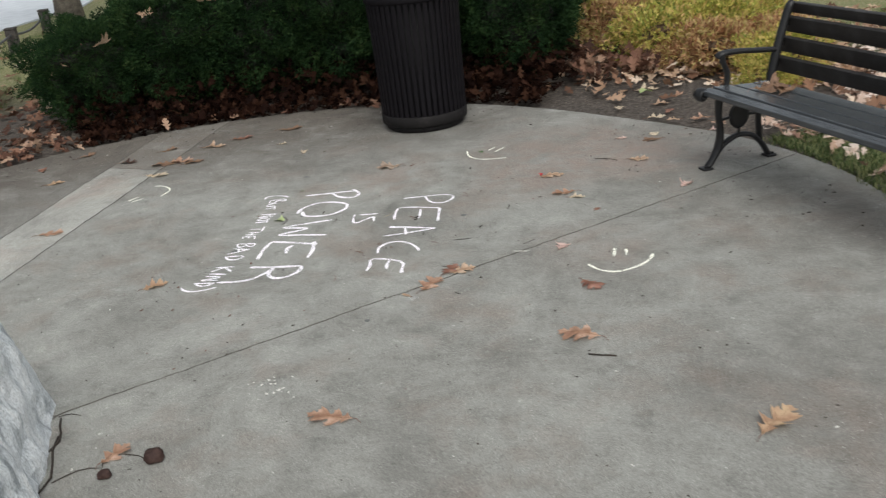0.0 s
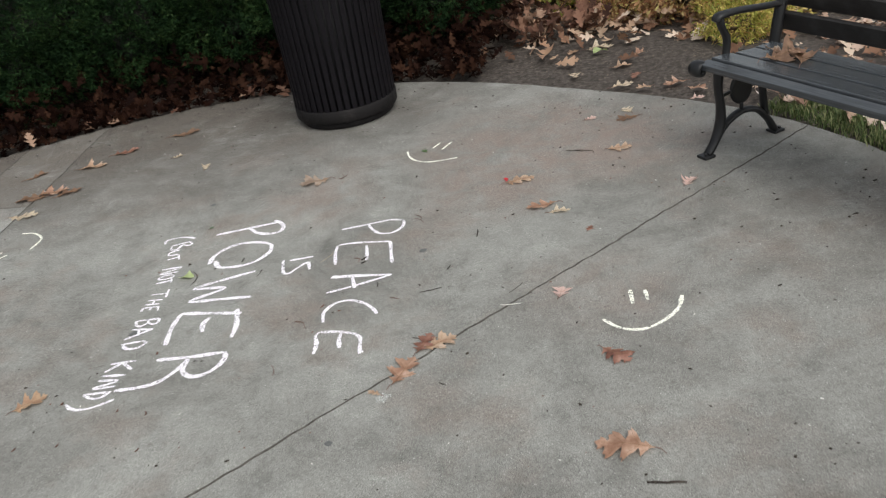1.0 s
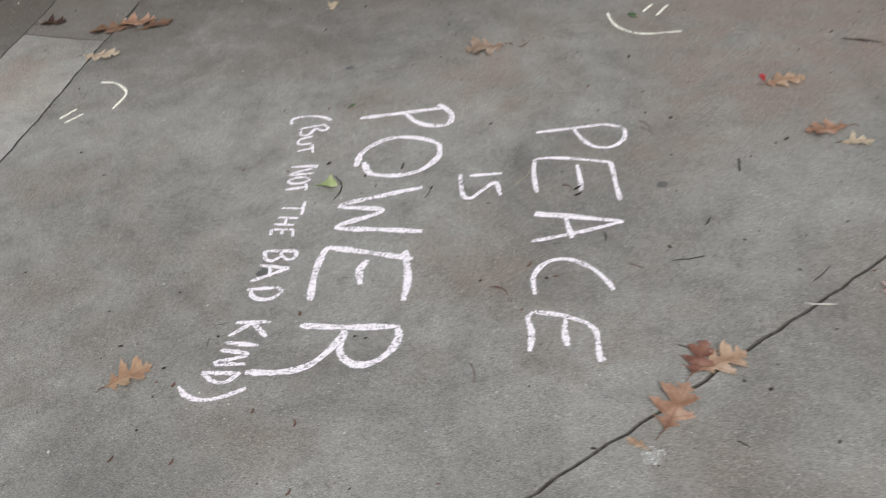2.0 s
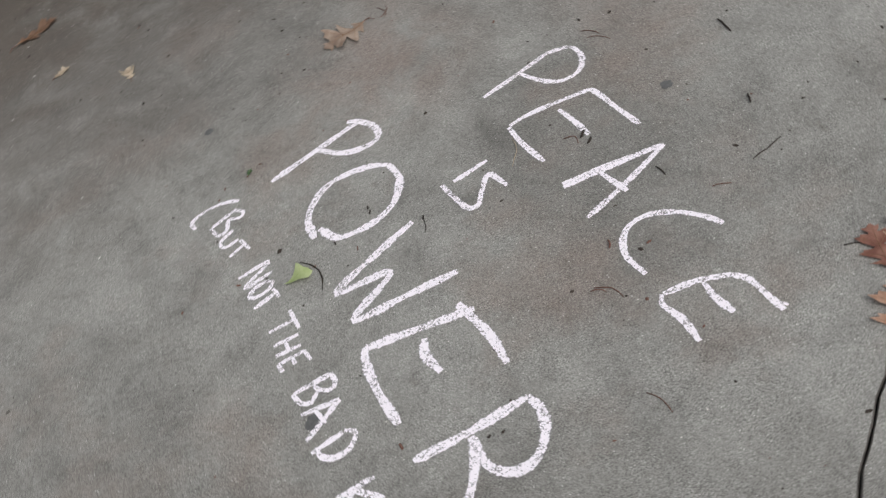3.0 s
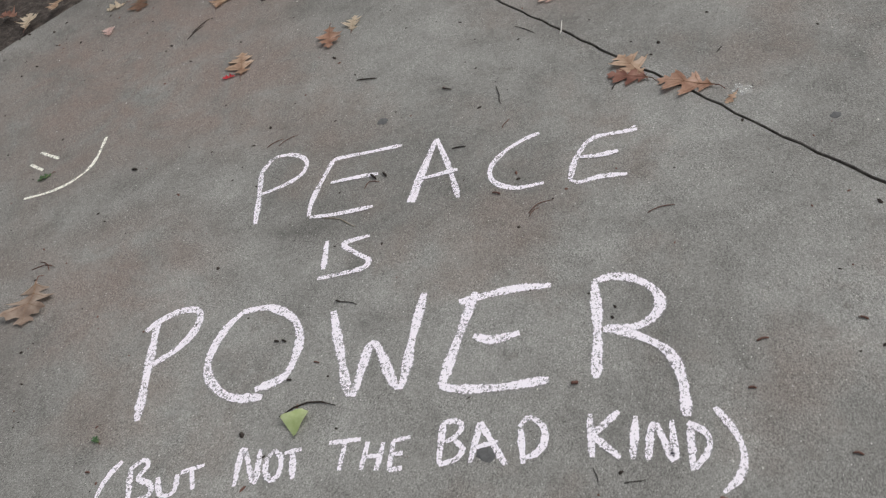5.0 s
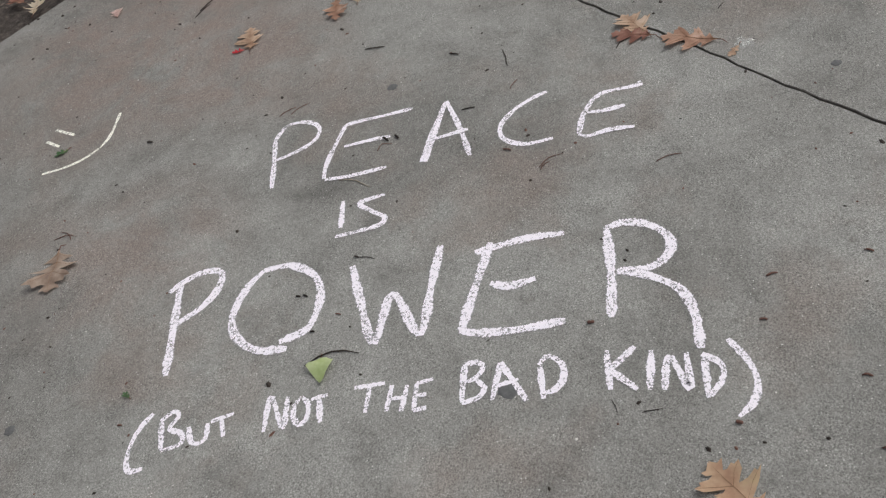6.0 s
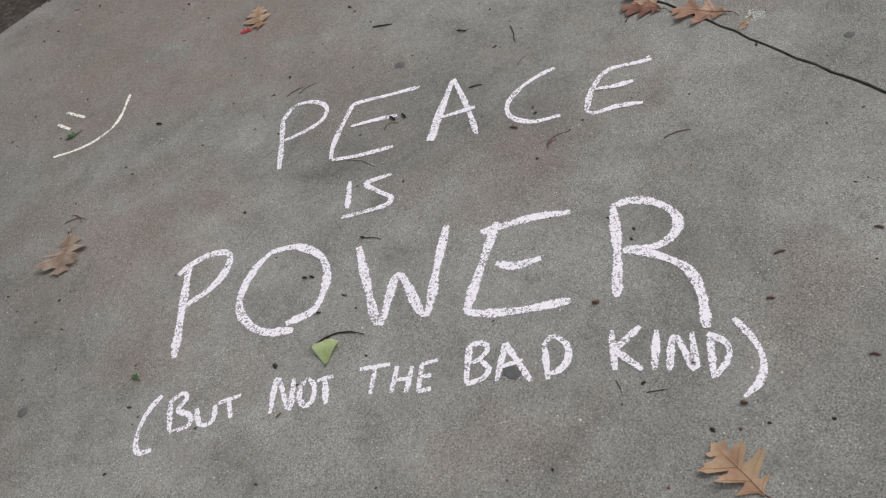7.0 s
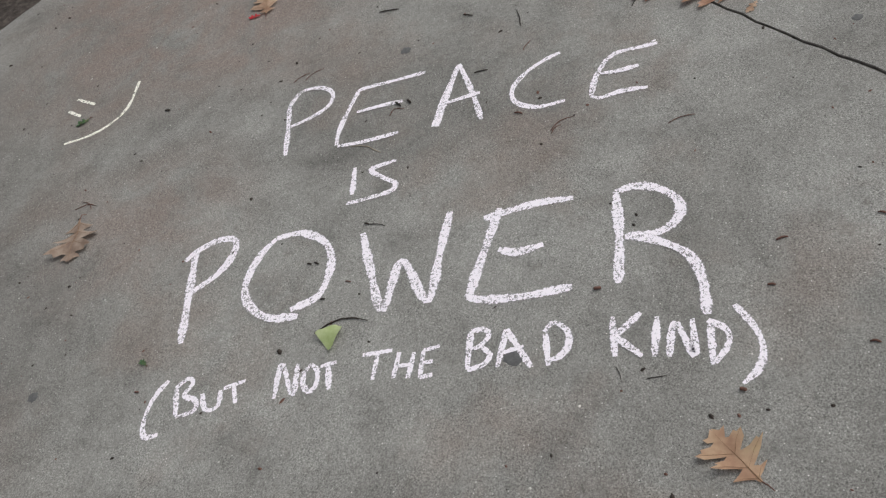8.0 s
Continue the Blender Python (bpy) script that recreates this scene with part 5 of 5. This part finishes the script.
litter("leaf_litter", ring_spots(1200, 10, 110, 8.5, 16, 17), LITTER_PALE, 7, "dead leaves over the far lawn", (0.10, 0.20), 0.02)
litter("leaf_litter", ring_spots(500, 105, 150, 6.5, 13, 18), LITTER, 8, "dead leaves over the lawn by the road", (0.10, 0.2), 0.02)


def grass(name, count, a0, a1, r0, r1, seed, label, tall):
    g = np.random.default_rng(seed)
    a, q = np.radians(g.uniform(a0, a1, count)), g.uniform(r0, r1, count)
    clump = g.integers(0, max(1, count // 25), count)
    off = g.normal(0, 0.035, (count // 25 + 1, 2))
    ca, cq = np.radians(g.uniform(a0, a1, count // 25 + 1)), g.uniform(r0, r1, count // 25 + 1)
    x = CX + cq[clump] * np.cos(ca[clump]) + g.normal(0, 0.03, count)
    y = CY + cq[clump] * np.sin(ca[clump]) + g.normal(0, 0.03, count)
    h, t = tall * g.uniform(0.5, 1.1, count), g.uniform(0, 2 * pi, count)
    lean = g.uniform(0.2, 0.9, count) * h
    w = g.uniform(0.0015, 0.003, count)
    dx, dy = np.cos(t), np.sin(t)
    z0 = np.full(count, -0.02)
    v = np.stack([
        np.stack([x - dy * w, y + dx * w, z0], 1), np.stack([x + dy * w, y - dx * w, z0], 1),
        np.stack([x + dx * lean * 0.35 + dy * w, y + dy * lean * 0.35 - dx * w, z0 + h * 0.65], 1), np.stack([x + dx * lean * 0.35 - dy * w, y + dy * lean * 0.35 + dx * w, z0 + h * 0.65], 1),
        np.stack([x + dx * lean, y + dy * lean, z0 + h], 1)], 1).reshape(-1, 3)
    f = []
    for k in range(count):
        f += [(5 * k, 5 * k + 1, 5 * k + 2, 5 * k + 3), (5 * k + 3, 5 * k + 2, 5 * k + 4)]
    return tagged(meshed(name, v, f, GRASS), label, "grass", kind="stuff")


grass("grass", 11000, 2, 37, PAD + 0.12, 3.95, 21, "low green grass and weeds behind the bench", 0.05)
grass("grass", 6000, 0, 60, 4.8, 8.5, 22, "thin lawn grass between dead leaves", 0.07)
grass("grass", 6000, 118, 150, 5.2, 12.0, 23, "thin lawn grass towards the road", 0.10)


# ---------------------------------------------------------------- shrubs
def unit(g, n):
    d = g.normal(0, 1, (n, 3))
    return d / np.linalg.norm(d, axis=1, keepdims=True)


def leaf_cloud(base, ahead, count_per, long, wide, g, spread):
    """Sprigs of small pointed leaves: points and four-cornered faces."""
    n = len(base)
    base, ahead = np.repeat(base, count_per, 0), np.repeat(ahead, count_per, 0)
    a = ahead + g.normal(0, spread, (n * count_per, 3))
    a /= np.linalg.norm(a, axis=1, keepdims=True)
    s = np.cross(a, unit(g, len(a)))
    s /= np.linalg.norm(s, axis=1, keepdims=True) + 1e-9
    L = long * g.uniform(0.6, 1.2, (len(a), 1))
    W = wide * g.uniform(0.7, 1.2, (len(a), 1))
    start = base + g.normal(0, long * 0.25, base.shape)
    v = np.stack([start, start + a * L * 0.45 + s * W, start + a * L, start + a * L * 0.45 - s * W], 1).reshape(-1, 3)
    f = np.arange(len(v)).reshape(-1, 4)
    return v, f


def lumpy(g, count, sharp, amount):
    centres, power = unit(g, count), g.uniform(0.4, 1.0, count) * amount

    def reach(d):
        return 0.86 + (np.clip(d @ centres.T, 0, 1) ** sharp * power).max(1)
    return reach


def mound(name, category, label, half, bottom, mat, core_mat, seed, sprigs, per, long, wide, spread, stems, group, box_like=2.0, inner=0.80, sharp=14, amount=0.22, undercut=1.0, lumps=46):
    """A dense shrub: stems, a solid heart in a shade or dry-twig colour and a crown of many small leaves with lumps
    and hollows.
    """
    g = np.random.default_rng(seed)
    shrub = tagged(new(name), label, category, group)
    reach = lumpy(g, lumps, sharp, amount)
    half = np.array(half)

    def surface(d, k):
        q = (np.abs(d) ** box_like).sum(1, keepdims=True) ** (-1 / box_like)
        p = d * q * reach(d)[:, None] * k
        low = np.clip((p[:, 2:] + 0.95) / 0.85, 0, 1)
        p[:, :2] *= undercut + (1 - undercut) * low * low * (3 - 2 * low)
        return p
    d = unit(g, sprigs)
    d[:, 2] = np.where(d[:, 2] < -0.85, -d[:, 2], d[:, 2])
    d /= np.linalg.norm(d, axis=1, keepdims=True)
    p = surface(d, g.uniform(inner, 1.0, (sprigs, 1)) ** 0.7) * half
    ahead = d / half
    ahead /= np.linalg.norm(ahead, axis=1, keepdims=True)
    ahead[:, 2] += 0.35
    v, f = leaf_cloud(p, ahead, per, long, wide, g, spread)
    centre = np.array((0, 0, bottom + half[2]))
    meshed("crown", v + centre, f, mat, shrub)
    bm = bmesh.new()
    bmesh.ops.create_icosphere(bm, subdivisions=4, radius=1.0)
    dirs = np.array([vv.co[:] for vv in bm.verts])
    dirs /= np.linalg.norm(dirs, axis=1, keepdims=True)
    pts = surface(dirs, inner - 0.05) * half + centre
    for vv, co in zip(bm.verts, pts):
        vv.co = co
    part("heart", bm, core_mat, shrub, "solid core standing in for shaded inner twigs")
    for k in range(stems):
        a = 2 * pi * k / stems + g.uniform(0, 0.8)
        q = g.uniform(0.15, 0.5)
        bm = bmesh.new()
        foot = Vector((half[0] * q * 0.6 * cos(a), half[1] * q * 0.6 * sin(a), -0.03))
        top = Vector((half[0] * q * 1.3 * cos(a), half[1] * q * 1.3 * sin(a), bottom + half[2] * 0.7))
        tube(bm, [foot, foot.lerp(top, 0.5) + Vector((g.normal(0, 0.03), g.normal(0, 0.03), 0)), top], [0.022, 0.017, 0.010], 7)
        part("stem", bm, BARK, shrub)
    return shrub


YEW_LABEL = "dark green clipped yew shrub in a dense hedge"
first = mound("yew_shrub", "shrub", YEW_LABEL, (0.62, 0.60, 0.55), 0.05, YEW, SHADE_CORE, 31, 12500, 7, 0.036, 0.0048, 0.55, 5, "yew hedge", 2.4, 0.66, 44, 0.62, 0.72, 70)
second = mound("yew_shrub", "shrub", YEW_LABEL, (0.60, 0.62, 0.58), 0.04, YEW, SHADE_CORE, 32, 12500, 7, 0.036, 0.0048, 0.55, 5, "yew hedge", 2.4, 0.66, 44, 0.62, 0.72, 70)
for k, (angle, rad, size, high, turn) in enumerate(((131.2, 4.20, 0.88, 0.90, 20), (122, 4.20, 1.0, 1.0, 100), (112, 4.22, 1.02, 1.02, 200), (101.5, 4.22, 1.0, 1.0, 310), (91, 4.24, 1.03, 1.02, 60), (80, 4.32, 0.98, 1.0, 160), (119, 5.15, 1.0, 1.05, 10), (107, 5.2, 1.05, 1.05, 140), (95, 5.2, 1.05, 1.05, 290), (83, 5.25, 1.0, 1.05, 80))):
    src = first if k % 2 == 0 else second
    m = pose(CX + rad * cos(radians(angle)), CY + rad * sin(radians(angle)), -0.015, 0, 0, turn) @ Matrix.Diagonal((size, size, size * high, 1))
    if k < 2:
        src.matrix_basis = m
    else:
        copy_thing(src, m).matrix_basis = m

# dry leaves caught on top of the hedge
for x, y, z, tone, sz in ((-3.30, 6.42, 0.72, "tan", 0.20), (-3.72, 6.42, 0.56, "orange", 0.16), (-3.05, 6.72, 0.88, "tan", 0.16), (-2.55, 6.85, 0.95, "tan", 0.14), (-3.60, 6.60, 0.66, "rust", 0.15)):
    oak_leaf(x, y, sz, 37 * (x + 5) * 10, tone, "dry tan oak leaf caught in the hedge", 1.5, 2.0, z, 35, 9)

# autumn shrubs beside the bench
SPIREA_LABEL = "low shrub with yellow-green and orange autumn leaves"
yellow = mound("autumn_shrub", "shrub", SPIREA_LABEL, (0.36, 0.36, 0.21), 0.03, SPIREA, SHRUB_CORE, 41, 800, 6, 0.062, 0.0090, 1.0, 9, "autumn shrubs", 2.0, 0.40, 9, 0.85)
russet = mound("autumn_shrub", "shrub", "low shrub with orange-brown and yellow autumn leaves", (0.34, 0.36, 0.20), 0.03, SPIREA_BROWN, SHRUB_CORE, 42, 650, 6, 0.066, 0.0100, 1.0, 9, "autumn shrubs", 2.0, 0.40, 9, 0.85)
made = set()
for kind, x, y, s, turn in (("y", 1.05, 8.25, 1.0, 0), ("r", 1.55, 7.75, 0.85, 70), ("r", 0.70, 8.75, 1.05, 130), ("y", 1.50, 8.45, 1.0, 200), ("y", 1.98, 7.28, 0.78, 260), ("r", 1.05, 9.1, 1.1, 30), ("y", 1.75, 9.1, 1.0, 100), ("y", 0.40, 9.4, 1.1, 160), ("y", 1.86, 6.96, 0.50, 40), ("r", 1.22, 7.85, 0.55, 300), ("r", 2.0, 7.85, 0.8, 10)):
    src = yellow if kind == "y" else russet
    m = pose(x, y, -0.02, 0, 0, turn) @ Matrix.Scale(s, 4)
    if kind in made:
        copy_thing(src, m).matrix_basis = m
    else:
        src.matrix_basis = m
        made.add(kind)

# loose olive-green shrub past the end of the hedge
bush = mound("leafy_shrub", "shrub", "loose olive-green shrub with yellowing leaves beside the hedge", (0.60, 0.60, 0.72), 0.10, OLIVE, SHADE_CORE, 51, 3800, 4, 0.060, 0.014, 0.8, 7, "", 2.0, 0.60, 9, 0.28)
bush.matrix_basis = pose(-5.85, 7.10, -0.02, 0, 0, 40)


# ---------------------------------------------------------------- roadside
def post(x, y, tall, wide, label):
    p = tagged(new("roadside_post"), label, "post", "posts along the road")
    p.location = (x, y, -0.03)
    p.rotation_euler = (0, 0, 0.5)
    bm = bmesh.new()
    box(bm, 0, 0, tall / 2, wide, wide, tall, 0.015)
    part("shaft", bm, POST_WOOD, p)
    bm = bmesh.new()
    box(bm, 0, 0, tall + 0.015, wide * 1.08, wide * 1.08, 0.03, 0.012)
    part("cap", bm, POST_WOOD, p)
    return p


POSTS = [(-6.6, 8.0), (-8.25, 11.05), (-9.3, 13.1), (-10.4, 15.2)]
for k, (x, y) in enumerate(POSTS):
    post(x, y, 0.58 if k == 0 else 0.34, 0.15, "short dark wooden post beside the road")
for (ax, ay), (bx, by) in zip(POSTS, POSTS[1:]):
    bm = bmesh.new()
    tube(bm, [Vector((ax + (bx - ax) * t, ay + (by - ay) * t, 0.40 + (0.24 - 0.40) * (t if ax > -7 else 1) - 0.08 * sin(pi * t))) for t in np.linspace(0.02, 0.98, 12)], 0.018, 7)
    tagged(smooth(part("rail_cable", bm, RAIL_STEEL)), "dark steel cable slung between roadside posts", "cable", "cables along the road")


def tree(x, y, wide, tall, seed):
    g = np.random.default_rng(seed)
    t = tagged(new("tree"), "grey-barked tree with thin autumn leaves by the road", "tree", "roadside trees")
    t.location = (x, y, -0.05)
    bm = bmesh.new()
    trunk = [Vector((0.04 * sin(k), 0.05 * cos(k * 1.3), tall * k / 8)) for k in range(9)]
    tube(bm, trunk, [wide * (1.25 if k == 0 else 1.0) * (1 - 0.085 * k) for k in range(9)], 14)
    smooth(part("trunk", bm, BARK, t))
    tips = []
    for k in range(11):
        a, h = k * 2.4 + g.uniform(-0.3, 0.3), tall * g.uniform(0.45, 0.98)
        s = Vector((0, 0, h))
        long = g.uniform(1.6, 3.0)
        pts = [s + Vector((cos(a) * long * q, sin(a) * long * q, long * 0.55 * q ** 0.8 + g.normal(0, 0.08))) for q in (0, 0.35, 0.7, 1.0)]
        bm = bmesh.new()
        tube(bm, pts, [wide * 0.30, wide * 0.2, wide * 0.12, wide * 0.05], 7)
        part("limb", bm, BARK, t)
        tips += [np.array(p) for p in pts[1:]]
    centre = np.array(tips)
    base = centre[g.integers(0, len(centre), 1500)] + g.normal(0, 0.55, (1500, 3))
    v, f = leaf_cloud(base, unit(g, 1500), 4, 0.14, 0.04, g, 0.8)
    meshed("crown", v, f, CROWN, t)
    return t


tree(-8.75, 13.0, 0.21, 6.0, 61)
tree(-15.5, 24.0, 0.25, 7.0, 62)
